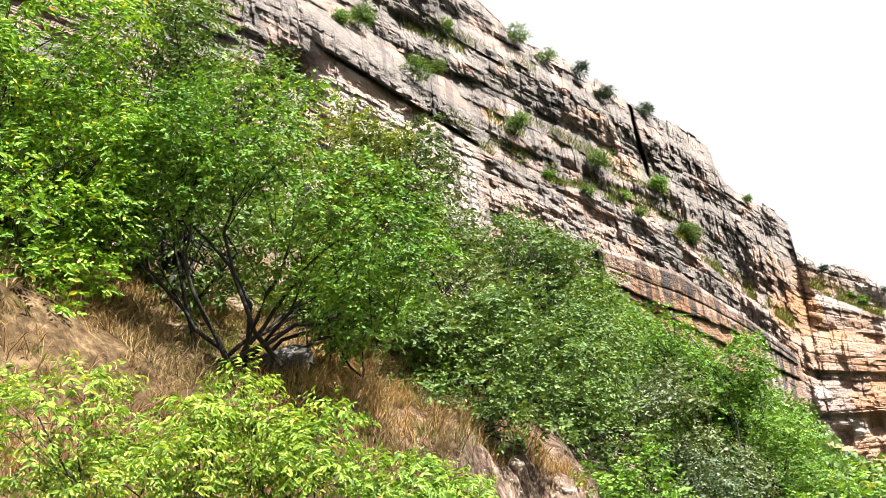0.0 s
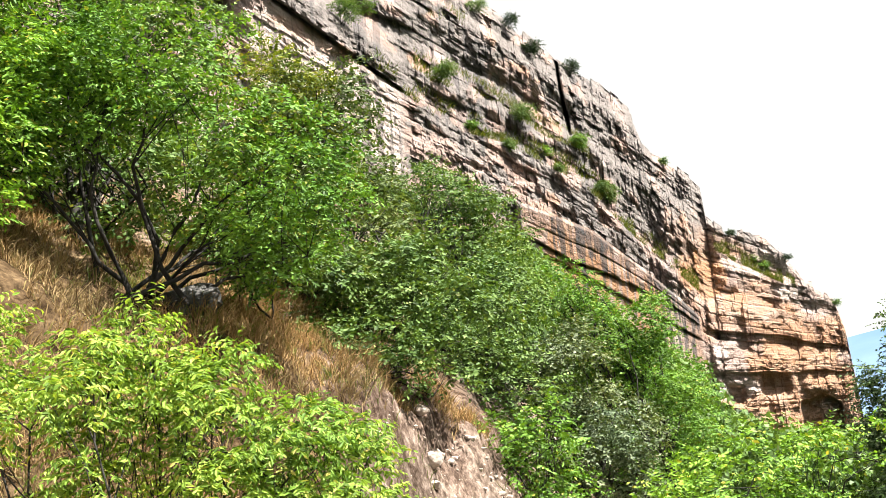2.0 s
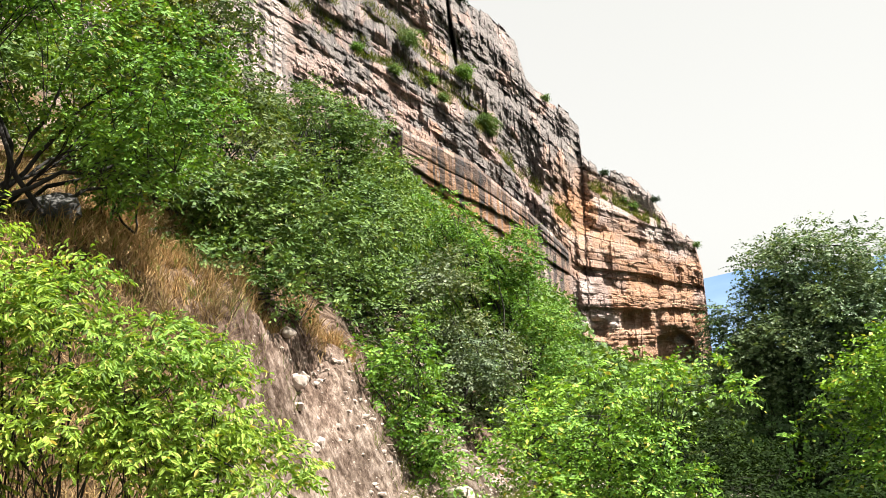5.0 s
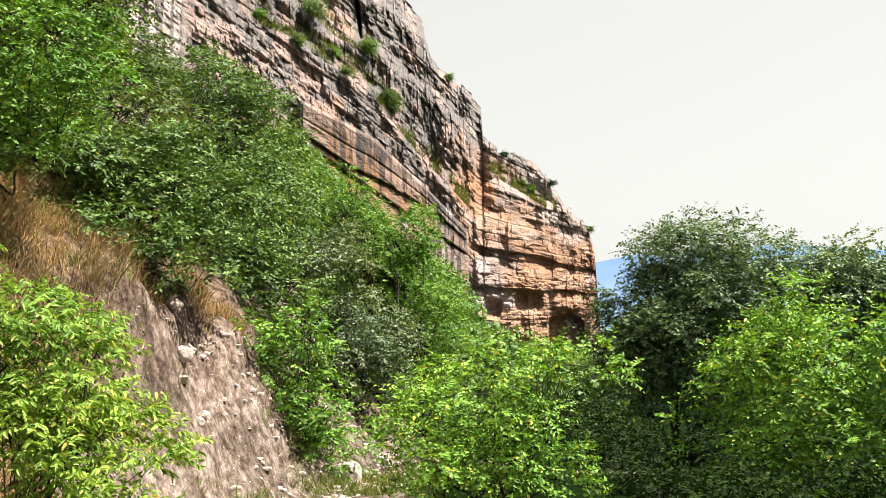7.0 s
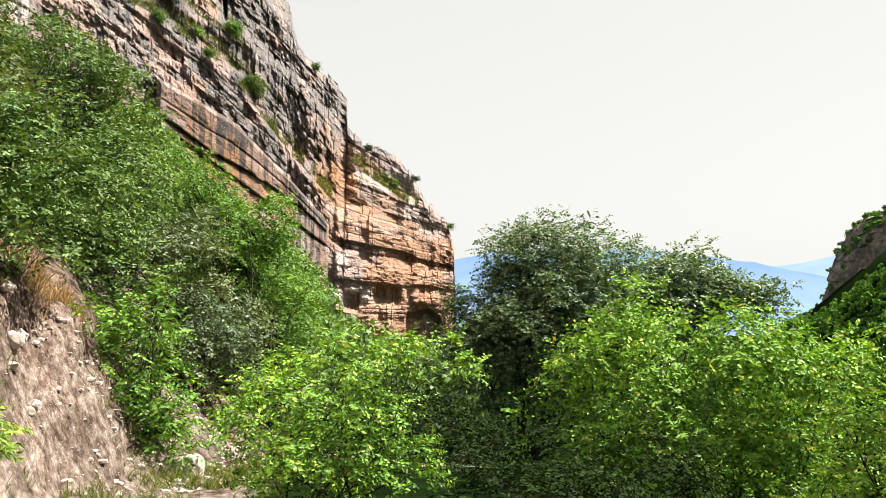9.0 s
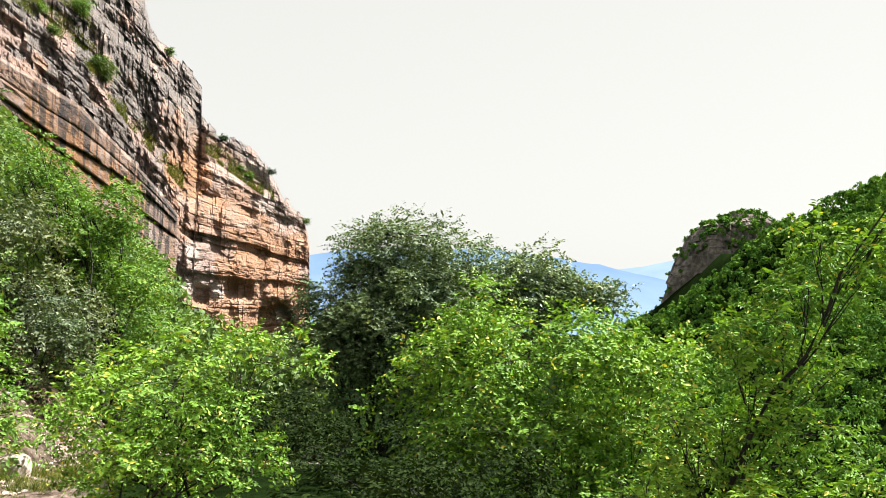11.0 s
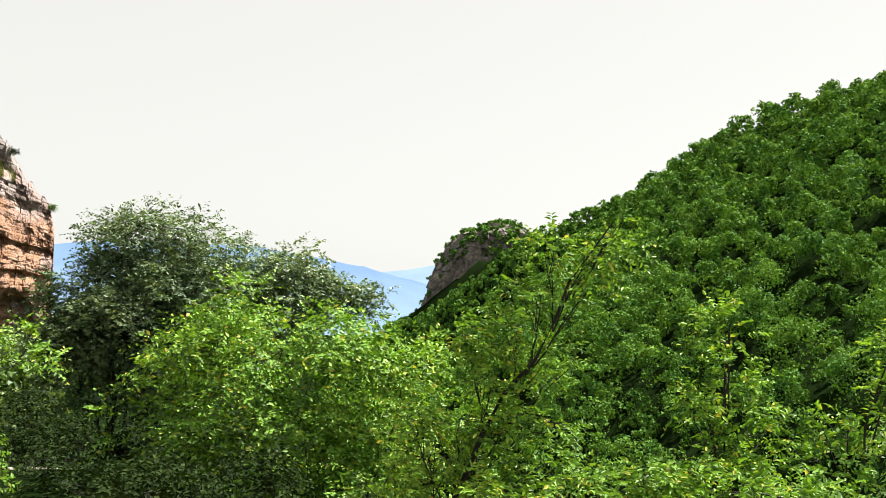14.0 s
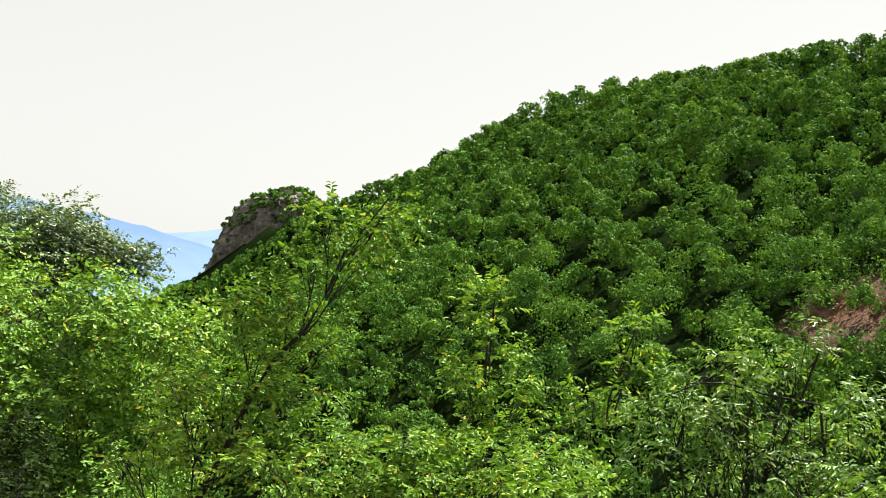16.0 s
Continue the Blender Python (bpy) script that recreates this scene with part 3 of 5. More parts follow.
def build_cliff():
    s = np.concatenate([np.arange(-34, 4, 0.9), np.arange(4, 67, 0.13), np.arange(67, 123, 0.27)])
    v = np.linspace(0, 1, 340)
    S, V = np.meshgrid(s, v, indexing="ij")
    top = cliff_top(S)
    foot = np.interp(S, [-34, 0, 25, 50, 66, 123], [-2, -1, -3, -8, -12, -14])
    H = foot + (np.maximum(top, foot + 0.5) - foot) * V
    O = cliff_out(S, H)
    # the brow rounds off, the top runs back
    O = O - 1.2 * smooth(0.975, 1.0, V)
    extra = []
    for k_back, drop in ((-4, 0.6), (-12, 2.0), (-40, 8.0)):
        extra.append((S[:, -1:], H[:, -1:] - drop, O[:, -1:] + k_back))
    S2 = np.concatenate([S] + [e[0] for e in extra], 1)
    H2 = np.concatenate([H] + [e[1] for e in extra], 1)
    O2 = np.concatenate([O] + [e[2] for e in extra], 1)
    # the far end turns back
    S2 = np.concatenate([S2, S2[-1:], S2[-1:]], 0)
    H2 = np.concatenate([H2, H2[-1:], H2[-1:]], 0)
    O2 = np.concatenate([O2, O2[-1:] - 10, O2[-1:] - 40], 0)
    base = new("cliff")
    tagged(base, "tall bedded limestone cliff, grey and orange, with ledges and overhangs", "cliff", kind="structure")
    P = cliff_point(S2, H2, O2).reshape(*S2.shape, 3)
    W = cliff_weather(S2.ravel(), H2.ravel()).reshape(*S2.shape, 4)
    cuts = [0, int(np.searchsorted(s, 23)), int(np.searchsorted(s, 67.2)), len(S2) - 1]
    names = [("pale_wall", "pale cream wall under an overhanging roof"), ("terraced_face", "grey terraced beds over an orange and black streaked slab"),
             ("end_face", "reddish broken end face with a cave at its foot")]
    for (name, label), c0, c1 in zip(names, cuts[:-1], cuts[1:]):
        block = slice(c0, c1 + 1)
        me = mesh_np(name, P[block].reshape(-1, 3), grid_faces(c1 + 1 - c0, S2.shape[1])[:, ::-1], CLIFF, False)
        uvl = me.uv_layers.new(name="along_and_up")
        li = np.empty(len(me.loops), np.int32)
        me.loops.foreach_get("vertex_index", li)
        uvl.data.foreach_set("uv", np.stack([along(S2[block].ravel())[li], H2[block].ravel()[li]], 1).astype(np.float32).ravel())
        att = me.color_attributes.new("weather", "FLOAT_COLOR", "POINT")
        att.data.foreach_set("color", W[block].astype(np.float32).ravel())
        part(name, me, base, label)


build_cliff()


# ---- plants ----
def leaves(P, D, N, L, W, fine):
    """Leaves from their foot, axis, upper side, length and width: folded along the midrib."""
    n = len(P)
    side = unit(np.cross(D, N))
    up = np.cross(side, D)
    L, W = L[:, None], W[:, None]
    tip = P + D * L - up * L * 0.12
    if fine:
        l1, r1 = P + D * L * 0.28 + side * W * 0.42 + up * W * 0.14, P + D * L * 0.28 - side * W * 0.42 + up * W * 0.14
        l2, r2 = P + D * L * 0.66 + side * W * 0.38 + up * W * 0.1, P + D * L * 0.66 - side * W * 0.38 + up * W * 0.1
        V = np.stack([P, l1, l2, tip, r2, r1], 1).reshape(-1, 3)
        b = (np.arange(n) * 6)[:, None]
        F = np.concatenate([b + [0, 1, 2, 3], b + [0, 3, 4, 5]], 0)
    else:
        l1, r1 = P + D * L * 0.45 + side * W * 0.5, P + D * L * 0.45 - side * W * 0.5
        V = np.stack([P, l1, tip, r1], 1).reshape(-1, 3)
        b = (np.arange(n) * 4)[:, None]
        F = b + [0, 1, 2, 3]
    return V, F


def foliage(rng, lobes, leaf, density, narrow=0.5, fine=True, gap=0.3, droop=0.25):
    """Clumps of leafy sprays over uneven lobes, with gaps between them. Returns leaf corners, faces and clump centres."""
    P_, D_, N_, L_, feet = [], [], [], [], []
    m = 9
    t = (np.arange(m) + 0.5) / m
    sgn = np.where(np.arange(m) % 2, 1.0, -1.0)
    for cx, cy, cz, rh, rv in lobes:
        r = math.sqrt(rh * rv)
        rc = min(0.5, max(0.1, 0.34 * r))
        k = int((2.2 if r < 0.8 else 3.4) * (r / rc) ** 2 * (1 - gap)) + 3
        cd = unit(rng.normal(size=(k, 3)) + [0, 0, 0.2])
        cr = (0.35 + 0.65 * rng.random(k) ** 0.5) * (0.78 + 0.42 * rng.random(k))
        cen = np.array([cx, cy, cz]) + cd * cr[:, None] * [rh, rh, rv]
        size = rc * (0.5 + 0.75 * rng.random(k))
        feet.append(cen)
        per = np.maximum(3, (density * 2.1 * math.pi * size ** 2 / (m * 0.33 * leaf * leaf)).astype(int))
        per = np.minimum(per, 230)
        which = np.repeat(np.arange(k), per)
        n = len(which)
        # sprays over the outer and upper side of each clump, so that its underside stays open and dark
        d = unit(rng.normal(size=(n, 3)) + [0, 0, 0.45] + 0.35 * cd[which])
        out = unit(d * 0.9 + cd[which] * 0.4)
        p = cen[which] + d * (size[which] * (0.45 + 0.55 * rng.random(n) ** 0.5))[:, None] * [1.1, 1.1, 0.75]
        sd = unit(out * [0.9, 0.9, 0.35] + rng.normal(size=(n, 3)) * 0.35 + [0, 0, 0.1])
        ln = leaf * (2.6 + 3.0 * rng.random(n)) * np.minimum(1.0, 0.6 + size[which] * 1.6)
        pos = p[:, None, :] + sd[:, None, :] * (ln[:, None] * t)[:, :, None]
        pos[:, :, 2] -= 0.25 * ln[:, None] * t[None, :] ** 2
        across = unit(np.cross(sd, [0, 0, 1.0] + 0.3 * rng.normal(size=(n, 3))))
        ld = unit(sd[:, None, :] * 0.55 + across[:, None, :] * sgn[None, :, None] * 0.8 + rng.normal(size=(n, m, 3)) * 0.2 - [0, 0, droop])
        nn = unit(rng.normal(size=(n, m, 3)) * 0.52 + [0, 0, 0.4] + d[:, None, :] * 0.85)
        size_l = leaf * (0.7 + 0.6 * rng.random((n, m))) * (1.0 - 0.25 * np.abs(t - 0.45))[None, :]
        P_.append(pos.reshape(-1, 3)), D_.append(ld.reshape(-1, 3)), N_.append(nn.reshape(-1, 3)), L_.append(size_l.ravel())
    L = np.concatenate(L_)
    V, F = leaves(np.concatenate(P_), np.concatenate(D_), np.concatenate(N_), L, L * narrow, fine)
    return V, F, feet


def tube(points, r0, r1, sides=6):
    """A tapered limb along points."""
    P = np.asarray(points, float)
    n = len(P)
    T = unit(np.gradient(P, axis=0))
    ref = np.where(np.abs(T[:, 2:3]) > 0.9, [[1.0, 0, 0]], [[0, 0, 1.0]])
    A = unit(np.cross(T, ref))
    B = np.cross(T, A)
    a = np.arange(sides) * 2 * math.pi / sides
    r = np.linspace(r0, r1, n)[:, None, None]
    V = P[:, None, :] + r * (A[:, None, :] * np.cos(a)[None, :, None] + B[:, None, :] * np.sin(a)[None, :, None])
    i, j = np.meshgrid(np.arange(n - 1), np.arange(sides), indexing="ij")
    j2 = (j + 1) % sides
    F = np.stack([i * sides + j, i * sides + j2, (i + 1) * sides + j2, (i + 1) * sides + j], -1).reshape(-1, 4)
    return V.reshape(-1, 3), F


def bent(rng, a, b, n=7, wild=0.08, sag=0.0):
    a, b = np.asarray(a, float), np.asarray(b, float)
    t = np.linspace(0, 1, n)[:, None]
    d = np.linalg.norm(b - a)
    p = a + (b - a) * t
    w = np.cumsum(rng.normal(size=(n, 3)), 0) * wild * d / n
    w -= w[0] + (w[-1] - w[0]) * t
    p += w
    p[:, 2] += sag * d * np.sin(math.pi * t[:, 0])
    return p


def joined(pieces):
    VV, FF, off = [], [], 0
    for V, F in pieces:
        VV.append(V)
        FF.append(F + off)
        off += len(V)
    return np.concatenate(VV), np.concatenate(FF)


PLANT_COUNT = [0]


def tree(name, mat, leaf, density, base, lobes, label, stems=2, narrow=0.5, category="", gap=0.3, fine=True, on=None, twigs=7, skirt=True, thick=1.0, droop=0.25, apart=False):
    """A tree or shrub: stems from its foot into each lobe, twigs, and leafy sprays; skirt: leaves down to the ground."""
    PLANT_COUNT[0] += 1
    rng = np.random.default_rng(100 + PLANT_COUNT[0])
    bx, by = base
    foot = np.array([bx, by, (gz(bx, by) if on is None else on) - 0.12])
    if skirt:
        low = min(c[2] - c[4] for c in lobes)
        wide = 0.6 * float(np.mean([c[3] for c in lobes])) + 0.3
        mid = np.mean([c[:2] for c in lobes], 0)
        lobes = list(lobes)
        z = low
        while z > foot[2] - 0.1 and len(lobes) < 20:
            f = (z - foot[2]) / max(0.1, low - foot[2])
            for j in range(3):
                a = 2.1 * j + z
                x, y = foot[0] + (mid[0] - foot[0]) * f + wide * math.cos(a), foot[1] + (mid[1] - foot[1]) * f + wide * math.sin(a)
                lobes.append((x, y, max(z, gz(x, y) + 0.3), wide * 0.85, wide * 0.7))
            z -= wide
    V, F, feet = foliage(rng, lobes, leaf, density, narrow, fine, gap, droop)
    lob = np.array(lobes)
    height = max(0.5, lob[:, 2].max() - foot[2])
    wood, twig = [], []
    r_stem = (0.014 * height + 0.012) / max(1, stems) ** 0.35 * thick
    order = sorted(range(len(lob)), key=lambda i: -lob[i, 4])
    for j in range(max(stems, len(lob))):
        c = lob[order[j % len(order)]]
        start = foot + [rng.normal() * 0.06 * min(stems, 4), rng.normal() * 0.06 * min(stems, 4), 0]
        end = c[:3] + rng.normal(size=3) * [c[3], c[3], c[4]] * 0.25
        line = bent(rng, start, end, 9, 0.22, 0.05)
        wood.append(tube(line, r_stem * (1.0 if j < stems else 0.6), r_stem * 0.22, 7))
        near = [p for p in feet if len(p) and np.linalg.norm(p.mean(0) - c[:3]) < c[3] + c[4]]
        if near:
            pts = near[0]
            for q in pts[rng.integers(0, len(pts), twigs)]:
                k = rng.integers(3, 9)
                twig.append(tube(bent(rng, line[k], q, 5, 0.25, 0.04), r_stem * 0.26, r_stem * 0.06, 4))
    root = new(name)
    root.location = foot
    tagged(root, label, category or ("shrub" if "shrub" in name else "tree"))
    pieces = [("stem", w, BARK) for w in wood[:stems]] + [("branch", joined(wood[stems:] + twig), BARK)] if apart else [("trunk", joined(wood + twig), BARK)]
    for nm, (v, f), mt in (*pieces, ("crown", (V, F), mat)):
        part(nm, mesh_np(nm, v - foot, f, mt, nm != "crown"), root)
    return root


def sapling(name, mat, leaf, density, base, lobes, label, girth=0.014):
    """One slender stem that runs on through its lobes to the top, with leafy side shoots."""
    PLANT_COUNT[0] += 1
    rng = np.random.default_rng(100 + PLANT_COUNT[0])
    bx, by = base
    foot = np.array([bx, by, gz(bx, by) - 0.1])
    V, F, feet = foliage(rng, lobes, leaf, density, 0.5, True, 0.3)
    lob = np.array(lobes)
    top = lob[lob[:, 2].argmax()]
    wood = [tube(bent(rng, foot, top[:3] + [0, 0, top[4] * 0.4], 12, 0.12, 0.03), girth, 0.005, 7)]
    stem = bent(rng, foot, top[:3], 12, 0.0, 0.03)
    for c, pts in zip(lob, feet):
        k = int(np.argmin(np.linalg.norm(stem - c[:3], axis=1)))
        k = max(1, k - 2)
        line = bent(rng, stem[k], c[:3], 6, 0.15, 0.02)
        wood.append(tube(line, 0.007, 0.003, 5))
        for q in pts[rng.integers(0, len(pts), min(10, len(pts)))]:
            wood.append(tube(bent(rng, line[rng.integers(2, 6)], q, 4, 0.15), 0.004, 0.0015, 4))
    root = new(name)
    root.location = foot
    tagged(root, label, "sapling")
    for nm, (v, f), mt in (("stem", joined(wood), BARK), ("leaves", (V, F), mat)):
        part(nm, mesh_np(nm, v - foot, f, mt, nm == "stem"), root)
    return root


tree("deciduous_tree", LEAF_BRIGHT, 0.06, 0.9, (-6.84, 4.80),
    [(-6.61, 5.12, 5.73, 0.79, 0.68),
     (-6.17, 5.67, 4.56, 0.70, 0.54),
     (-6.60, 5.13, 4.54, 0.81, 0.59),
     (-6.95, 4.63, 5.01, 0.77, 1.10),
     (-6.44, 5.35, 5.09, 0.66, 0.60),
     (-6.13, 4.76, 4.28, 0.50, 0.38),
     (-5.90, 5.06, 4.00, 0.42, 0.32),
     (-5.99, 4.62, 3.75, 0.42, 0.32),
     (-5.82, 5.45, 4.27, 0.40, 0.30),
     (-5.73, 4.30, 3.25, 0.35, 0.26),
     (-5.85, 4.81, 3.57, 0.30, 0.22)],
    "bright green deciduous tree leaning over the grassy bank", skirt=False)
tree("multi_stem_tree", LEAF_VIVID, 0.055, 1.0, (-5.57, 6.27),
    [(-5.11, 6.14, 4.97, 0.63, 0.57),
     (-4.80, 6.40, 4.25, 0.76, 0.55),
     (-4.33, 6.72, 3.89, 0.60, 0.54),
     (-5.49, 5.80, 4.39, 0.46, 0.46),
     (-4.21, 6.80, 3.26, 0.54, 0.35),
     (-4.68, 6.48, 3.46, 0.44, 0.31),
     (-4.91, 7.54, 3.34, 0.42, 0.32),
     (-4.70, 7.79, 3.72, 0.45, 0.36),
     (-5.09, 7.18, 3.66, 0.40, 0.30),
     (-6.05, 5.79, 4.52, 0.50, 0.42),
     (-5.88, 5.97, 5.02, 0.52, 0.45),
     (-5.94, 5.32, 4.02, 0.36, 0.26)],
    "green multi-stemmed small tree on the dry bank", stems=12, skirt=False, fine=False, thick=1.35, apart=True)
tree("multi_stem_shrub", LEAF_MID, 0.06, 1.0, (-5.50, 7.75),
    [(-5.42, 7.80, 3.38, 0.36, 0.26),
     (-5.16, 8.02, 3.44, 0.34, 0.28),
     (-5.62, 7.62, 3.62, 0.34, 0.26),
     (-5.30, 7.92, 3.80, 0.36, 0.26)],
    "dark green shrub with many thin stems behind a boulder", stems=9, fine=False, gap=0.2, skirt=False)
tree("deciduous_tree", LEAF_MID, 0.07, 1.1, (-6.95, 7.02),
    [(-7.80, 7.58, 7.27, 1.05, 0.68),
     (-8.28, 7.05, 6.55, 0.88, 0.88),
     (-7.24, 8.13, 6.52, 0.58, 0.66),
     (-6.77, 8.53, 6.43, 0.44, 0.58)],
    "dark green deciduous tree higher on the slope", fine=False, gap=0.28)
tree("deciduous_tree", LEAF_YELLOW, 0.074, 1.1, (-6.37, 9.45),
    [(-7.11, 10.76, 6.93, 0.60, 0.43),
     (-6.78, 10.97, 6.53, 0.42, 0.42)],
    "yellowish green young tree on the slope", fine=False, gap=0.28)
tree("deciduous_tree", LEAF_GREY, 0.074, 1.1, (-5.81, 9.81),
    [(-6.26, 10.71, 6.13, 0.73, 0.57),
     (-5.96, 10.87, 5.50, 0.64, 0.72),
     (-6.68, 10.44, 5.92, 0.56, 0.48)],
    "grey-green tree below the cliff", fine=False, gap=0.28)
tree("deciduous_tree", LEAF_MID, 0.074, 1.1, (-5.82, 13.17),
    [(-6.38, 15.10, 5.72, 0.83, 0.62),
     (-5.62, 15.40, 4.96, 0.72, 0.62),
     (-7.03, 14.82, 5.06, 0.72, 0.82),
     (-6.00, 15.26, 4.19, 0.92, 0.71),
     (-6.73, 14.95, 4.39, 0.82, 0.72),
     (-6.66, 15.41, 5.76, 0.75, 0.60),
     (-5.93, 15.71, 5.24, 0.75, 0.60),
     (-5.46, 15.88, 4.54, 0.65, 0.52)],
    "green bushy tree below the cliff", fine=False, gap=0.28)
tree("multi_stem_shrub", LEAF_MID, 0.07, 1.1, (-4.92, 9.72),
    [(-4.92, 9.73, 3.29, 0.67, 0.60),
     (-4.48, 9.94, 3.43, 0.60, 0.54),
     (-4.12, 10.09, 2.85, 0.67, 0.60),
     (-4.75, 9.81, 2.67, 0.60, 0.40)],
    "green multi-stemmed shrub on the edge of the bank", stems=8, fine=False, gap=0.28)
tree("deciduous_tree", LEAF_MID, 0.074, 1.1, (-5.26, 13.40),
    [(-5.38, 14.42, 3.52, 0.86, 0.76),
     (-6.29, 14.04, 4.06, 0.77, 0.77),
     (-4.77, 14.64, 3.80, 0.57, 0.57),
     (-5.80, 14.26, 2.77, 0.85, 0.66)],
    "green tree on the wooded slope", fine=False, gap=0.28)
tree("silver_leaved_tree", LEAF_SILVER, 0.074, 1.1, (-4.08, 14.85),
    [(-4.48, 15.25, 2.32, 0.88, 0.78),
     (-3.83, 15.43, 1.53, 0.88, 0.68),
     (-5.11, 15.05, 2.52, 0.68, 0.59),
     (-4.21, 15.33, 1.16, 0.98, 0.59)],
    "silver-grey leaved tree above the scree", fine=False, gap=0.28)
tree("deciduous_tree", LEAF_VIVID, 0.074, 1.1, (-3.36, 18.09),
    [(-4.89, 18.77, 4.27, 0.72, 0.54),
     (-4.20, 18.94, 3.30, 0.96, 0.72),
     (-3.51, 19.08, 2.45, 0.90, 0.84),
     (-4.55, 18.86, 3.07, 0.84, 0.84),
     (-3.29, 19.12, 1.49, 0.96, 0.84),
     (-5.51, 18.91, 4.23, 0.70, 0.56),
     (-4.87, 19.08, 3.51, 0.70, 0.56),
     (-4.11, 19.27, 2.60, 0.60, 0.48)],
    "vivid green tree below the orange slab", fine=False, gap=0.28)
tree("sapling", LEAF_VIVID, 0.074, 1.1, (-3.86, 12.09),
    [(-3.75, 12.13, 1.48, 0.35, 0.46),
     (-3.93, 12.07, 0.81, 0.58, 0.54),
     (-3.57, 12.18, 0.42, 0.54, 0.47),
     (-4.07, 12.02, 0.37, 0.47, 0.31)],
    "slender green sapling on the scree", fine=False, gap=0.28)
tree("broad_shrub", LEAF_BRIGHT, 0.055, 0.8, (-1.12, 9.33),
    [(-1.10, 9.33, 0.76, 0.74, 0.51),
     (-1.50, 9.28, 0.43, 0.57, 0.51),
     (-0.78, 9.37, 0.37, 0.57, 0.46),
     (-0.93, 9.35, 1.09, 0.45, 0.26),
     (-1.28, 9.31, 0.10, 0.69, 0.34),
     (-1.82, 9.22, 0.77, 0.28, 0.28),
     (-0.26, 9.39, 1.14, 0.37, 0.23),
     (0.10, 9.39, 1.19, 0.26, 0.20)],
    "bright green broad shrub beside the path", stems=7, fine=False)
tree("shaded_shrub", LEAF_SHADED, 0.074, 0.98, (0.01, 16.40),
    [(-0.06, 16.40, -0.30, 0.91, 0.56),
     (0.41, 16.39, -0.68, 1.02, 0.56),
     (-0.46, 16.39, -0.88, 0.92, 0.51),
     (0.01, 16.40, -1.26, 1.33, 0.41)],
    "shrub beside the path, shade painted into its near-black green leaves", stems=6, fine=False, gap=0.1)
tree("broad_crowned_tree", LEAF_WALNUT, 0.085, 1.15, (1.82, 19.30),
    [(2.42, 19.23, 2.55, 1.23, 1.02),
     (1.27, 19.35, 1.58, 0.95, 1.02),
     (3.69, 19.02, 2.12, 1.23, 0.92),
     (4.89, 18.74, 2.2, 0.89, 0.78),
     (2.37, 19.24, 1.11, 1.67, 1.18),
     (1.00, 19.37, 0.20, 0.89, 1.08),
     (3.94, 18.97, 1.09, 1.34, 1.08),
     (5.53, 18.55, 1.93, 0.67, 0.65),
     (2.99, 19.15, 3.14, 0.67, 0.54),
     (1.88, 19.30, 2.96, 0.67, 0.54),
     (1.64, 19.32, 2.27, 0.78, 0.65),
     (3.14, 19.12, 1.77, 1.22, 0.97),
     (4.47, 18.85, 1.74, 1.00, 0.86),
     (5.13, 18.71, 2.92, 0.48, 0.4),
     (5.88, 18.48, 2.12, 0.52, 0.42),
     (6.63, 18.23, 1.98, 0.45, 0.4),
     (5.85, 18.49, 1.99, 0.72, 0.54),
     (0.96, 19.67, 0.67, 0.75, 0.80),
     (1.67, 18.92, 1.17, 0.85, 0.80)],
    "dark grey-green broad-crowned tree with glossy leaves", stems=3, fine=False, gap=0.1)
tree("deciduous_tree", LEAF_BRIGHT, 0.08, 1.1, (3.51, 11.89),
    [(3.12, 12.00, 1.24, 1.13, 0.72),
     (2.43, 12.16, 0.69, 0.83, 0.83),
     (4.01, 11.73, 0.61, 0.91, 0.83),
     (4.55, 11.53, 1.16, 0.53, 0.45),
     (1.60, 12.29, 0.08, 0.61, 0.53),
     (3.34, 11.94, -0.15, 1.53, 0.69),
     (4.73, 11.46, 0.07, 0.91, 0.69)],
    "bright green bushy tree below the path", stems=6, fine=False, gap=0.38)
sapling("leaning_sapling", LEAF_BRIGHT, 0.046, 0.75, (2.53, 6.19),
    [(3.76, 5.54, 2.33, 0.17, 0.13),
     (3.61, 5.64, 2.15, 0.15, 0.11),
     (3.43, 5.75, 2.21, 0.13, 0.10),
     (3.36, 5.79, 1.85, 0.17, 0.13),
     (3.63, 5.63, 1.88, 0.12, 0.09),
     (3.21, 5.87, 1.63, 0.20, 0.15),
     (3.10, 5.93, 1.31, 0.20, 0.15),
     (3.33, 5.81, 1.45, 0.18, 0.14),
     (2.92, 6.02, 1.45, 0.20, 0.15),
     (3.54, 5.69, 1.35, 0.15, 0.11),
     (2.90, 6.03, 0.98, 0.25, 0.19),
     (3.20, 5.88, 0.97, 0.22, 0.17),
     (3.44, 5.75, 0.99, 0.20, 0.15),
     (2.72, 6.11, 0.67, 0.28, 0.21),
     (3.06, 5.95, 0.65, 0.28, 0.21),
     (3.40, 5.77, 0.60, 0.25, 0.19),
     (2.56, 6.18, 0.96, 0.25, 0.19),
     (2.44, 6.22, 0.50, 0.30, 0.22),
     (2.89, 6.03, 0.34, 0.30, 0.22),
     (3.30, 5.83, 0.33, 0.28, 0.21)],
    "slender leaning young tree, bare dark stem and leafy shoots", 0.03)
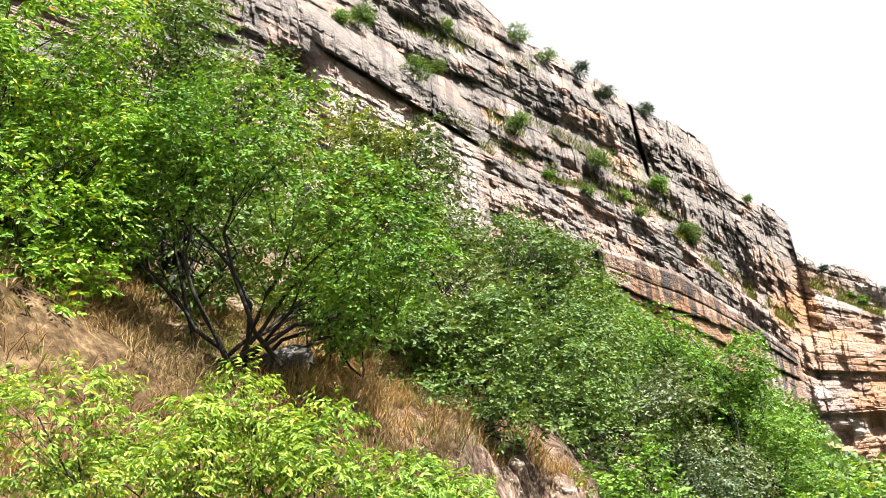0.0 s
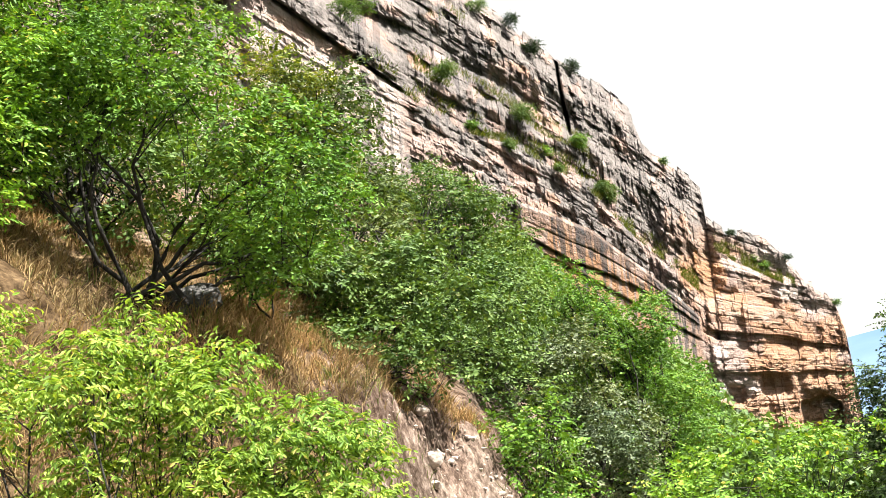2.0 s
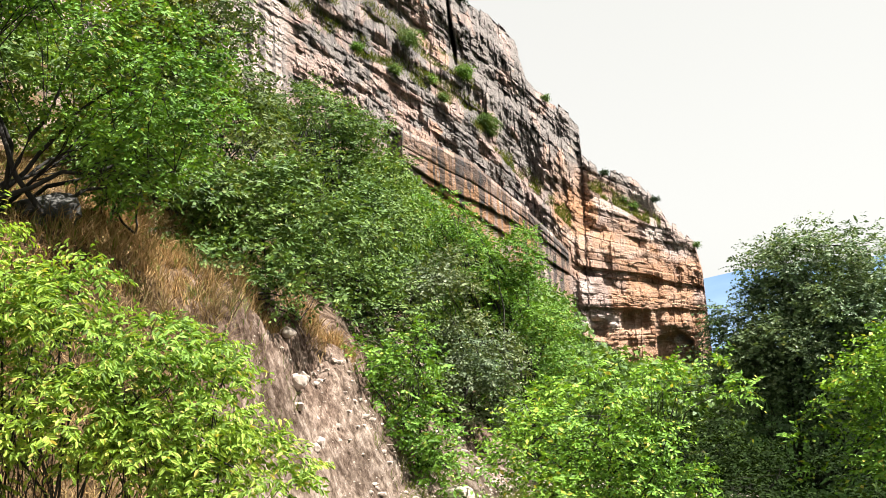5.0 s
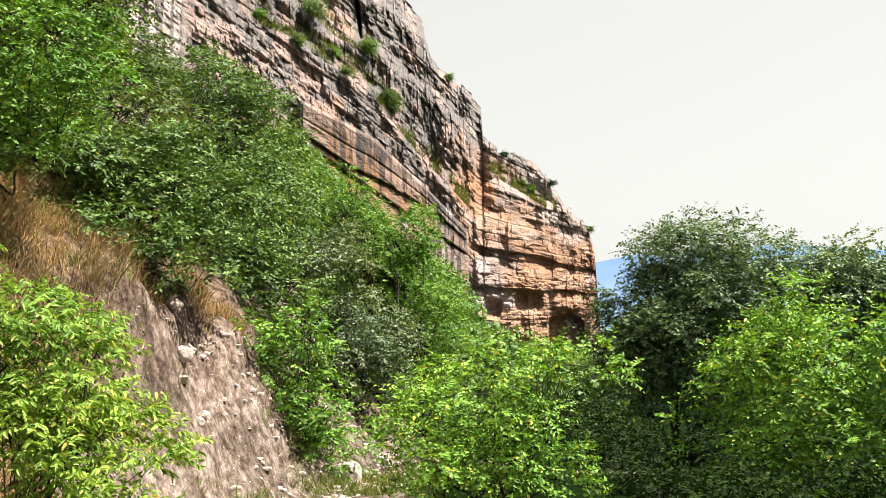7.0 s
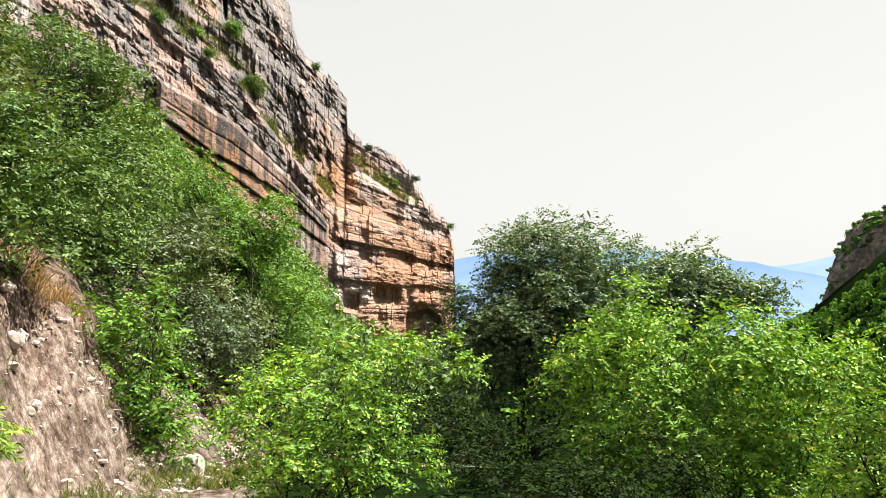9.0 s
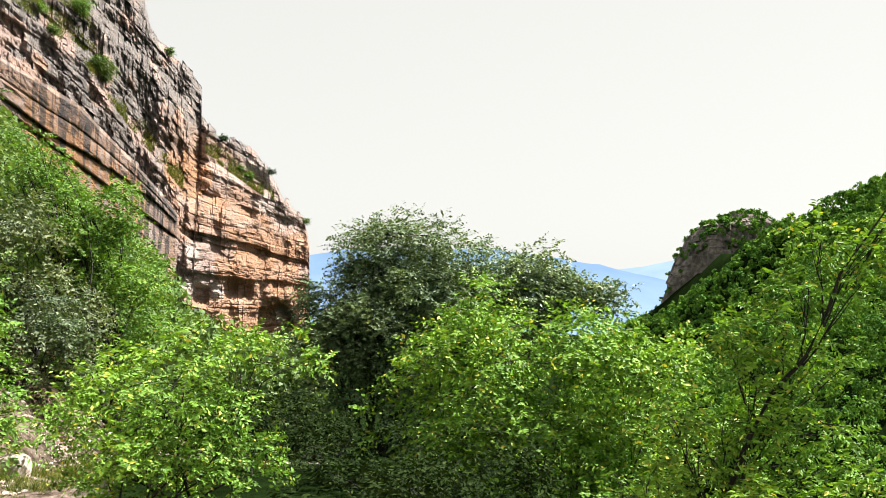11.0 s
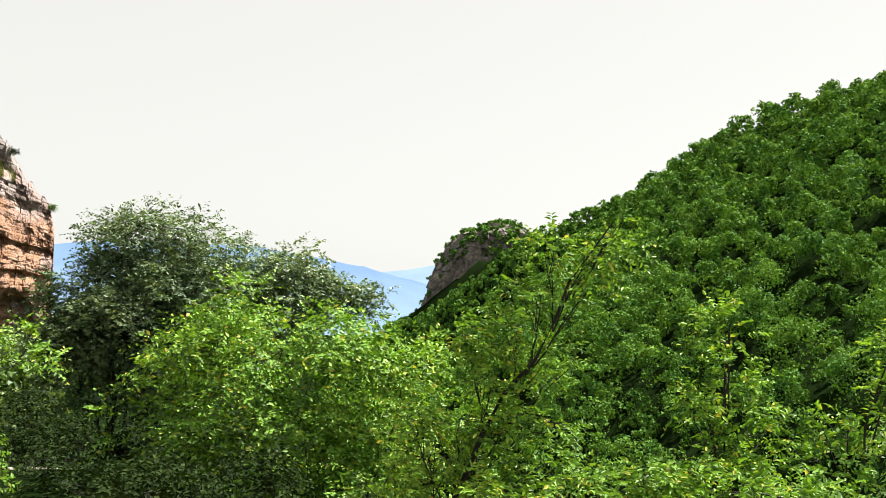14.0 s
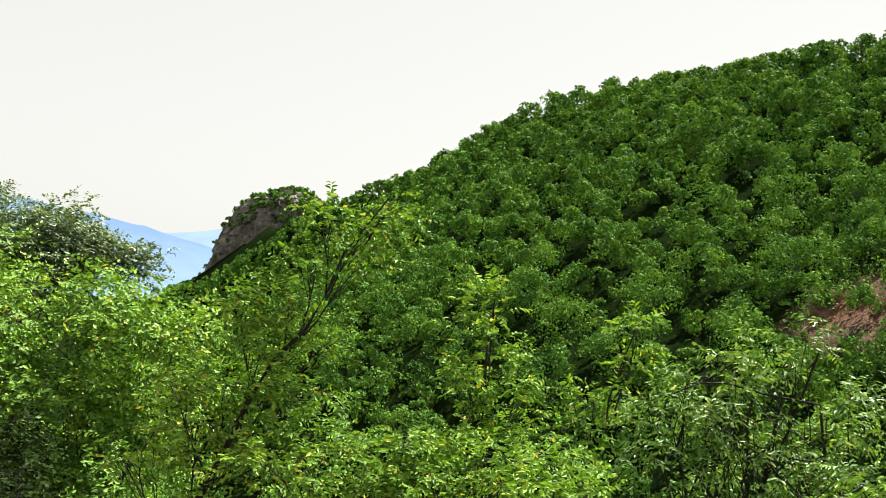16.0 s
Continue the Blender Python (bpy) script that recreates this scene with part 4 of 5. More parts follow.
sapling("young_shoot", LEAF_BRIGHT, 0.046, 0.8, (4.14, 4.87),
    [(4.19, 4.83, 1.66, 0.08, 0.14),
     (4.19, 4.83, 1.37, 0.14, 0.12),
     (4.10, 4.91, 1.10, 0.18, 0.15),
     (4.32, 4.71, 1.02, 0.15, 0.12),
     (4.17, 4.85, 0.74, 0.27, 0.15)],
    "upright young shoot with yellow-green leaves")
sapling("young_shoot", LEAF_BRIGHT, 0.046, 0.8, (4.80, 4.95),
    [(5.23, 4.47, 1.61, 0.10, 0.10),
     (5.19, 4.52, 1.41, 0.13, 0.11),
     (5.05, 4.67, 1.12, 0.20, 0.16),
     (4.94, 4.80, 0.86, 0.23, 0.16)],
    "leaning young shoot with yellow-green leaves")
tree("mixed_shrub", LEAF_SILVERGREEN, 0.055, 0.9, (6.15, 4.07),
    [(5.97, 4.34, 1.18, 0.49, 0.35),
     (6.27, 3.88, 1.04, 0.49, 0.40),
     (6.46, 3.54, 0.86, 0.44, 0.35),
     (5.80, 4.58, 0.81, 0.35, 0.35),
     (6.12, 4.13, 1.41, 0.26, 0.22),
     (6.31, 3.80, 1.54, 0.13, 0.22)],
    "shrub with narrow silvery and bright green leaves", stems=6, fine=False, narrow=0.36, droop=0.45)
tree("low_shrub", LEAF_BRIGHT, 0.044, 0.7, (3.56, 4.70),
    [(3.48, 4.76, 0.70, 0.46, 0.18),
     (2.98, 5.09, 0.57, 0.42, 0.18),
     (4.04, 4.29, 0.75, 0.49, 0.18),
     (3.48, 4.77, 0.59, 0.42, 0.18),
     (4.24, 4.10, 0.64, 0.42, 0.14),
     (5.19, 2.72, 0.83, 0.28, 0.17)],
    "low yellow-green shrub at the edge of the drop", stems=5)
tree("near_shrub", LEAF_NEAR, 0.034, 1.0, (-2.67, 3.34),
    [(-3.28, 2.73, 2.01, 0.30, 0.22),
     (-2.98, 3.08, 1.88, 0.32, 0.18),
     (-2.61, 3.41, 1.77, 0.29, 0.15),
     (-3.12, 2.92, 1.70, 0.61, 0.18),
     (-2.28, 3.65, 1.59, 0.25, 0.09),
     (-2.58, 3.41, 1.77, 0.27, 0.15),
     (-2.24, 3.66, 1.59, 0.29, 0.18),
     (-2.17, 3.71, 1.33, 0.30, 0.18),
     (-2.88, 3.14, 1.84, 0.20, 0.13),
     (-2.13, 3.70, 1.32, 0.32, 0.27),
     (-1.95, 3.81, 1.08, 0.22, 0.20),
     (-2.81, 3.24, 1.95, 0.22, 0.13),
     (-2.74, 3.30, 2.09, 0.07, 0.07),
     (-2.51, 3.49, 1.92, 0.12, 0.09),
     (-2.00, 3.80, 1.50, 0.15, 0.11),
     (-2.75, 3.27, 1.34, 0.37, 0.20),
     (-2.36, 3.58, 1.23, 0.37, 0.15),
     (-2.13, 3.70, 1.05, 0.30, 0.20),
     (-2.84, 3.19, 1.57, 0.25, 0.17),
     (-2.59, 3.41, 1.39, 0.30, 0.17),
     (-2.84, 3.19, 1.31, 0.30, 0.15),
     (-1.90, 3.72, 1.10, 0.24, 0.20),
     (-1.88, 3.75, 0.72, 0.26, 0.22),
     (-2.05, 3.70, 0.52, 0.30, 0.22)],
    "yellow-green leafy shrub close beside the path", stems=6, thick=0.6, narrow=0.42, droop=0.6)
tree("shaded_shrub", LEAF_SHADED, 0.07, 0.56, (0.47, 13.88),
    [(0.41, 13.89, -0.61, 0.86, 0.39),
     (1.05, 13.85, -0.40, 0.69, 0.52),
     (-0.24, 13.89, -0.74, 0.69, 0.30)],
    "low shrub under the trees, deep shade painted into its leaves", stems=6, fine=False, gap=0.15)
tree("shaded_shrub", LEAF_SHADED, 0.07, 0.63, (1.01, 10.64),
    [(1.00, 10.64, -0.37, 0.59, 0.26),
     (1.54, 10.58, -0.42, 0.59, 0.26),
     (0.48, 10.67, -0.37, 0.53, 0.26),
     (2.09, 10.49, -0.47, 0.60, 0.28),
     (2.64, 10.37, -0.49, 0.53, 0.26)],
    "low shrub at the lip of the slope, leaves darkened to look shaded", stems=5, fine=False, gap=0.15)
tree("multi_stem_shrub", LEAF_MID, 0.065, 1.0, (-4.67, 9.03),
    [(-4.63, 8.82, 2.49, 0.49, 0.36),
     (-4.31, 8.99, 2.29, 0.33, 0.27),
     (-4.96, 8.63, 2.37, 0.49, 0.42)],
    "dark green shrub hanging over the brow of the bank", stems=7, fine=False, gap=0.2, skirt=False)
tree("shaded_shrub", LEAF_SHADED, 0.06, 0.7, (1.50, 8.34),
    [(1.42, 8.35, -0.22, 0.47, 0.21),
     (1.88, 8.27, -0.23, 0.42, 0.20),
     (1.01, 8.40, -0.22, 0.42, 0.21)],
    "low shrub at the lip of the slope, leaves darkened to look shaded", stems=5, fine=False, gap=0.15)


# ---- rocks and grass ----
def lumpy(rng, size, flat=0.75, level=3):
    bm = bmesh.new()
    bmesh.ops.create_icosphere(bm, subdivisions=level, radius=1.0)
    planes = unit(rng.normal(size=(14, 3)))
    cut = 0.5 + 0.3 * rng.random(14)
    for v in bm.verts:
        p = np.array(v.co)
        for n_, c_ in zip(planes, cut):
            over = p @ n_ - c_
            if over > 0:
                p = p - n_ * over
        p = p * (1 + 0.05 * noise.fractal(Vector(p * 2.2), 1.0, 2.0, 4))
        v.co = Vector(p * [size, size * 0.85, size * flat])
    return bm


def boulder(x, y, size, mat, label, seed, flat=0.75, sink=0.3):
    rng = np.random.default_rng(seed)
    bm = lumpy(rng, size, flat)
    me = bpy.data.meshes.new("boulder")
    bm.to_mesh(me)
    bm.free()
    me.materials.append(mat)
    ob = new("boulder", me)
    ob.matrix_basis = pose(x, y, gz(x, y) + size * flat * (1 - 2 * sink) * 0.6, 0, 0, 40 * seed)
    return tagged(ob, label, "rock", "loose rocks on the bank")


boulder(-5.33, 6.76, 0.34, STONE_DARK, "dark lichened boulder in the shade of a tree", 3, 0.9)
boulder(-3.23, 12.18, 0.3, STONE_PALE, "pale grey boulder beside the path", 5, 0.8)
for k_, (dx, dy, sz) in enumerate([(0, 0, 0.15), (0.2, 0.1, 0.11), (-0.16, 0.12, 0.12), (0.1, -0.18, 0.09), (-0.05, 0.26, 0.13), (0.26, -0.1, 0.08)]):
    boulder(-4.26 + dx, 9.36 + dy, sz, STONE_PALE, "pale broken limestone block on the scree", 11 + k_, 0.7)


def scatter(rng, n, x0, x1, y0, y1):
    x, y = rng.uniform(x0, x1, n), rng.uniform(y0, y1, n)
    return x, y, -0.02 * y - x


def build_stones():
    rng = np.random.default_rng(8)
    x, y, u = scatter(rng, 30000, -8.5, 2, 3, 19)
    t = bank_share(x, y)
    ok = (vnoise(x / 1.0, y / 1.0, 51) + 0.4 * rng.random(len(x)) > 0.5) & (u > -1) & (t > -0.6) & (t < 1.05) & (t < grass_from(x, y) + 0.4 * rng.random(len(x)) ** 2)
    x, y = x[ok], y[ok]
    z = ground_z(x, y)
    pieces = []
    bm = bmesh.new()
    bmesh.ops.create_icosphere(bm, subdivisions=1, radius=1.0)
    V0 = np.array([v.co for v in bm.verts])
    F0 = np.array([[v.index for v in f.verts] for f in bm.faces])
    bm.free()
    octa = np.array([[1, 0, 0], [-1, 0, 0], [0, 1, 0], [0, -1, 0], [0, 0, 1], [0, 0, -1.0]])
    octa_f = np.array([[0, 2, 4], [2, 1, 4], [1, 3, 4], [3, 0, 4], [2, 0, 5], [1, 2, 5], [3, 1, 5], [0, 3, 5]])
    for i in range(len(x)):
        s_ = 0.01 + 0.045 * rng.random() ** 6
        shape, sides = (octa, octa_f) if s_ < 0.03 else (V0, F0)
        V = shape * (0.7 + 0.6 * rng.random((len(shape), 1))) * s_ * [1.2, 0.9, 0.6]
        a = rng.random() * 6.3
        V = V @ np.array([[math.cos(a), math.sin(a), 0], [-math.sin(a), math.cos(a), 0], [0, 0, 1]])
        pieces.append((V + [x[i], y[i], z[i] + 0.1 * s_], sides))
    V, F = joined(pieces)
    tagged(new("scree_stones", mesh_np("scree_stones", V, F, STONE_PALE)), "small pale broken stones on the bare bank", "stones", kind="stuff")


def build_grass(name, mat, n, area, cut, length, label, seed, freq=0.9, low=0.5, high=99.0, blades=11):
    """Tufts of grass: blades that fan out from one foot."""
    rng = np.random.default_rng(seed)
    x, y, u = scatter(rng, n, *area)
    ok = (vnoise(x / freq, y / freq, seed) + 0.3 * rng.random(n) > cut) & (bank_share(x, y) > np.minimum(low, grass_from(x, y)) + 0.15 * rng.random(n)) & (bank_share(x, y) < high)
    x, y = x[ok], y[ok]
    tall = np.repeat(length * (0.5 + rng.random(len(x))), blades)
    wind = np.repeat(rng.normal(size=(len(x), 2)) * 0.3, blades, 0)
    n = len(x) * blades
    x, y = np.repeat(x, blades) + rng.normal(size=n) * 0.018, np.repeat(y, blades) + rng.normal(size=n) * 0.018
    P = np.stack([x, y, ground_z(x, y) - 0.02], 1)
    lean = unit(np.concatenate([wind + rng.normal(size=(n, 2)) * 0.42, np.ones((n, 1))], 1))
    L = tall * (0.45 + 0.75 * rng.random(n))
    side = unit(np.cross(lean, rng.normal(size=(n, 3)))) * (0.002 + 0.0022 * rng.random(n))[:, None]
    mid = P + lean * (L * 0.62)[:, None]
    bend = unit(lean + np.concatenate([wind + rng.normal(size=(n, 2)) * 0.5, -0.35 * np.ones((n, 1))], 1))
    tip = mid + bend * (L * 0.42)[:, None]
    V = np.stack([P - side, P + side, mid + side * 0.9, mid - side * 0.9, tip], 1).reshape(-1, 3)
    b = (np.arange(n) * 5)[:, None]
    F = np.concatenate([b + [0, 1, 2], b + [0, 2, 3], b + [3, 2, 4]], 0)
    tagged(new(name, mesh_np(name, V, F, mat)), label, "grass", kind="stuff")


build_stones()
build_grass("dry_grass", GRASS_DRY, 15500, (-9.0, -2.0, 2.5, 11.5), 0.42, 0.2, "tall straw-coloured dry grass on the bank", 61, low=99.0)
build_grass("path_side_grass", GRASS_GREEN, 6500, (-6, 0, 6, 15), 0.62, 0.17, "low green weeds beside the path at the foot of the scree", 63, 0.7, -0.9, 0.2)
build_grass("green_grass", GRASS_GREEN, 5200, (-9.0, -1, 2.5, 14), 0.72, 0.17, "greener grass and weeds on the bank", 62, 0.8, 0.0)


def build_ledge_grass():
    """Tufts on the ledges of the cliff."""
    rng = np.random.default_rng(66)
    s_all, h_all = [], []
    for (ls, lh, depth), n in zip(LEDGES, (3500, 4500, 4500, 6500, 5500, 2500)):
        s = rng.uniform(ls[0], ls[-1], n)
        line = np.interp(s, ls, lh) + 1.7 * rng.random(n) ** 1.4
        ok = vnoise(s / 1.9, line / 0.9, 67) + 0.25 * rng.random(n) > 0.58
        s_all.append(s[ok])
        h_all.append(line[ok])
    s, line = np.concatenate(s_all), np.concatenate(h_all)
    n = len(s)
    P = cliff_point(s, line, cliff_out(s, line) - 0.05)
    d = unit(np.stack([CLIFF_N[0] * 0.5 + rng.normal(size=n) * 0.5, CLIFF_N[1] * 0.5 + rng.normal(size=n) * 0.5, 0.5 + rng.random(n)], 1))
    L = 0.2 + 0.4 * rng.random(n)
    V, F = leaves(P, d, unit(rng.normal(size=(n, 3))), L, 0.045 + 0 * L, False)
    tagged(new("ledge_grass", mesh_np("ledge_grass", V, F, GRASS_GREEN)), "green and straw-coloured grass tufts on the cliff ledges", "grass", kind="stuff")


build_ledge_grass()


def ledge_shrub(s, h, r, mat, label):
    """A shrub rooted on a ledge of the cliff."""
    s_ = np.array([float(s)])
    h_ = np.minimum(float(h), cliff_top(s_) - 0.25)
    p = cliff_point(s_, h_, cliff_out(s_, h_) - 0.1)[0]
    rng = np.random.default_rng(int(s * 10))
    lobes = [(p[0] + CLIFF_N[0] * 0.4 * r + rng.normal() * 0.35 * r, p[1] + CLIFF_N[1] * 0.4 * r + rng.normal() * 0.35 * r, p[2] + r * (0.45 + 0.7 * rng.random()), r * 0.62, r * 0.5) for _ in range(5)]
    tagged(tree("ledge_shrub", mat, 0.11, 1.2, (p[0], p[1]), lobes, label, stems=2, fine=False, on=p[2], twigs=0, skirt=False, gap=0.25), group="shrubs on the cliff ledges")


ledge_shrub(12.6, 29.1, 0.90, LEAF_MID, "green shrub rooted on a cliff ledge")
ledge_shrub(11.1, 29.1, 0.55, LEAF_VIVID, "bright green tuft on a grassy cliff ledge")
ledge_shrub(20.0, 31.2, 0.80, LEAF_MID, "green shrub rooted on a cliff ledge")
ledge_shrub(17.0, 26.7, 0.95, LEAF_MID, "green shrub rooted on a cliff ledge")
ledge_shrub(26.2, 25.3, 0.90, LEAF_MID, "green shrub rooted on a cliff ledge")
ledge_shrub(35.9, 32.6, 0.75, LEAF_JUNIPER, "dark juniper-like shrub on the cliff edge")
ledge_shrub(38.8, 30.9, 0.95, LEAF_JUNIPER, "dark juniper-like shrub on the cliff edge")
ledge_shrub(45.0, 31.1, 0.90, LEAF_JUNIPER, "dark juniper-like shrub on the cliff edge")
ledge_shrub(36.4, 24.7, 0.95, LEAF_MID, "green shrub rooted on a cliff ledge")
ledge_shrub(44.7, 24.1, 1.00, LEAF_VIVID, "bright green tuft on a grassy cliff ledge")
ledge_shrub(49.3, 20.2, 1.00, LEAF_MID, "green shrub rooted on a cliff ledge")
ledge_shrub(28.0, 33.0, 0.80, LEAF_MID, "green shrub rooted on a cliff ledge")
ledge_shrub(31.5, 32.3, 0.70, LEAF_MID, "green shrub rooted on a cliff ledge")
ledge_shrub(34.5, 22.1, 0.50, LEAF_MID, "green shrub rooted on a cliff ledge")
ledge_shrub(39.3, 22.6, 0.50, LEAF_VIVID, "bright green tuft on a grassy cliff ledge")
ledge_shrub(48.2, 20.9, 0.75, LEAF_MID, "green shrub rooted on a cliff ledge")
ledge_shrub(77.9, 21.5, 0.50, LEAF_JUNIPER, "dark juniper-like shrub on the cliff edge")
ledge_shrub(96.3, 19.7, 0.55, LEAF_JUNIPER, "dark juniper-like shrub on the cliff edge")
ledge_shrub(87.6, 18.0, 0.60, LEAF_VIVID, "bright green tuft on a grassy cliff ledge")
ledge_shrub(84.6, 18.5, 0.50, LEAF_VIVID, "bright green tuft on a grassy cliff ledge")
ledge_shrub(116.5, 15.6, 0.45, LEAF_MID, "green shrub rooted on a cliff ledge")
ledge_shrub(62.1, 26.2, 0.45, LEAF_MID, "green shrub rooted on a cliff ledge")
ledge_shrub(29.5, 22.6, 0.45, LEAF_VIVID, "bright green tuft on a grassy cliff ledge")
ledge_shrub(41.5, 21.6, 0.40, LEAF_MID, "green shrub rooted on a cliff ledge")


# ---- rocky bluff at the end of the hill ----
def bluff_point(a, v):
    rad = 31 * (1.35 - 0.9 * v) * np.where(v > 0.8, np.sqrt(np.maximum(0, 1 - ((v - 0.8) / 0.2) ** 2)), 1)
    bed = np.floor(v * 16 + 1.5 * vnoise(a * 3, v * 2, 3))
    rad = rad * (1 + 0.3 * fbm(a * 2.2 + 5, v * 3.5, 4, 71)) + np.where(v < 0.9, 3.0 * (hashed(bed.astype(int), np.floor(a * 7).astype(int), 0 * bed.astype(int) + 9) - 0.5), 0)
    top = 57 + 3.0 * np.cos(a - 0.3)
    z = -10 + (top + 10) * np.sin(np.minimum(v, 1) * math.pi / 2) ** 0.9 + 1.2 * fbm(a * 4, v * 5, 3, 72)
    return np.stack([223 + rad * np.cos(a) * 0.85, 436 + rad * np.sin(a), z], -1)


def build_bluff():
    a, v = np.meshgrid(np.linspace(0, 2 * math.pi, 260), np.linspace(0, 1, 110), indexing="ij")
    me = mesh_np("bluff", bluff_point(a, v).reshape(-1, 3), grid_faces(*a.shape), BLUFF)
    tagged(new("rocky_bluff", me), "dark rocky bluff at the end of the wooded hill", "bluff", kind="structure")
    rng = np.random.default_rng(90)
    acc = []
    while len(acc) < 300:
        t, v = rng.uniform(0, 2 * math.pi), rng.random()
        if 0.45 * v + vnoise(np.array([t * 2.6]), np.array([v * 5]), 93)[0] + 0.35 * rng.random() < (0.74 if v < 0.72 else 0.5):
            continue
        p = bluff_point(np.array([t]), np.array([v]))[0]
        acc.append(crown_clumps(rng, p[0], p[1], p[2] + 0.5, rng.uniform(1.0, 2.3), 90, 0.9))
    tagged(new("bluff_scrub", mesh_np("bluff_scrub", *tufts(acc), LEAF_WOOD)), "green scrub growing on the rocky bluff", "scrub", kind="stuff")


# ---- woods across the valley ----
def crown_clumps(rng, cx, cy, cz, r, n, size):
    """A far tree crown: leafy tufts over a dome that is broken into lesser domes."""
    k = rng.integers(6, 11)
    way = unit(rng.normal(size=(k, 3)) + [0, 0, 0.5])
    dome = np.array([cx, cy, cz]) + way * [0.6 * r, 0.6 * r, 0.72 * r]
    dome[0] = (cx, cy, cz + 0.5 * r)
    pick = rng.integers(0, k, n)
    d = unit(rng.normal(size=(n, 3)) + [0, 0, 0.55] + 0.5 * way[pick])
    rr = r * (0.3 + 0.22 * hashed(pick, 0 * pick, 0 * pick + int(cx * 10)))
    p = dome[pick] + d * rr[:, None] * (0.72 + 0.45 * rng.random((n, 1)))
    nrm = unit(d + rng.normal(size=(n, 3)) * 0.5)
    axis = unit(np.cross(nrm, rng.normal(size=(n, 3))))
    L = size * (0.6 + 0.8 * rng.random(n))
    return p - axis * L[:, None] * 0.5, axis, nrm, L, L * 0.75


def tufts(acc):
    """Far leaf tufts, one three-cornered face each."""
    P, D, N, L, W = (np.concatenate(c) for c in zip(*acc))
    side = unit(np.cross(D, N)) * (W * 0.6)[:, None]
    V = np.stack([P - side, P + side, P + D * L[:, None]], 1).reshape(-1, 3)
    return V, np.arange(len(P) * 3).reshape(-1, 3)


# the line of the tree tops along the ridge and down past the bluff, by bearing
RIDGE_AZ = [21, 22.96, 24.86, 26.6, 27.97, 29.36, 30.41, 32, 35.3, 38.2, 41, 42.7, 46.25, 49.7, 54.2, 58, 61.2, 63.2, 69]
RIDGE_EL = [0.1, 0.6, 2.15, 3.3, 4.8, 6.0, 6.8, 7.7, 8.9, 11.15, 13.15, 14.15, 15.05, 15.8, 16.5, 17.4, 18.1, 18.4, 19.5]


def build_woods():
    rng = np.random.default_rng(77)
    acc = []
    gx, gy = np.meshgrid(np.arange(36, 220, 3.7), np.arange(10, 470, 3.7), indexing="ij")
    gx = gx.ravel() + rng.uniform(-1.7, 1.7, gx.size)
    gy = gy.ravel() + rng.uniform(-1.7, 1.7, gy.size)
    gh = ground_z(gx, gy)
    low_x, low_y = gx + rng.uniform(1.5, 3.2, gx.size), gy + rng.uniform(1.5, 3.2, gx.size)
    low_h = ground_z(low_x, low_y)
    for x, y, z0, lx, ly, lz in zip(gx, gy, gh, low_x, low_y, low_h):
        az, dist = math.degrees(math.atan2(x, y)), math.hypot(x, y)
        if az > 69 or az < 17 or x > 212 or math.degrees(math.atan2(z0 + 3, dist)) < -14:
            continue
        if math.hypot((x - 92.1) / 1.6, y - 48.7) < 1.9:
            continue
        if math.hypot((x - 221) / 27, (y - 436) / 31) < 1.0:
            continue
        r = 1.1 + 2.5 * rng.random() ** 2.1
        size = float(np.clip(0.0027 * dist, 0.28, 1.1))
        n = int(np.clip(15 * r * r / (size * size), 70, 560))
        crown_z = min(z0 + r * rng.uniform(0.6, 1.9), 1.6 + dist * math.tan(radians(np.interp(az, RIDGE_AZ, RIDGE_EL) + rng.uniform(-0.1, 0.2))) - 1.1 * r)
        if crown_z < z0 - 1.1 * r:
            continue
        acc.append(crown_clumps(rng, x, y, crown_z, r, n, size))
        # low growth between the crowns
        if rng.random() < 0.5:
            acc.append(crown_clumps(rng, lx, ly, lz - 0.3, rng.uniform(0.9, 1.4), 40, max(0.5, size)))
    tagged(new("far_woods", mesh_np("far_woods", *tufts(acc), LEAF_WOOD)), "dense green woods covering the steep hillside", "woods", kind="stuff")


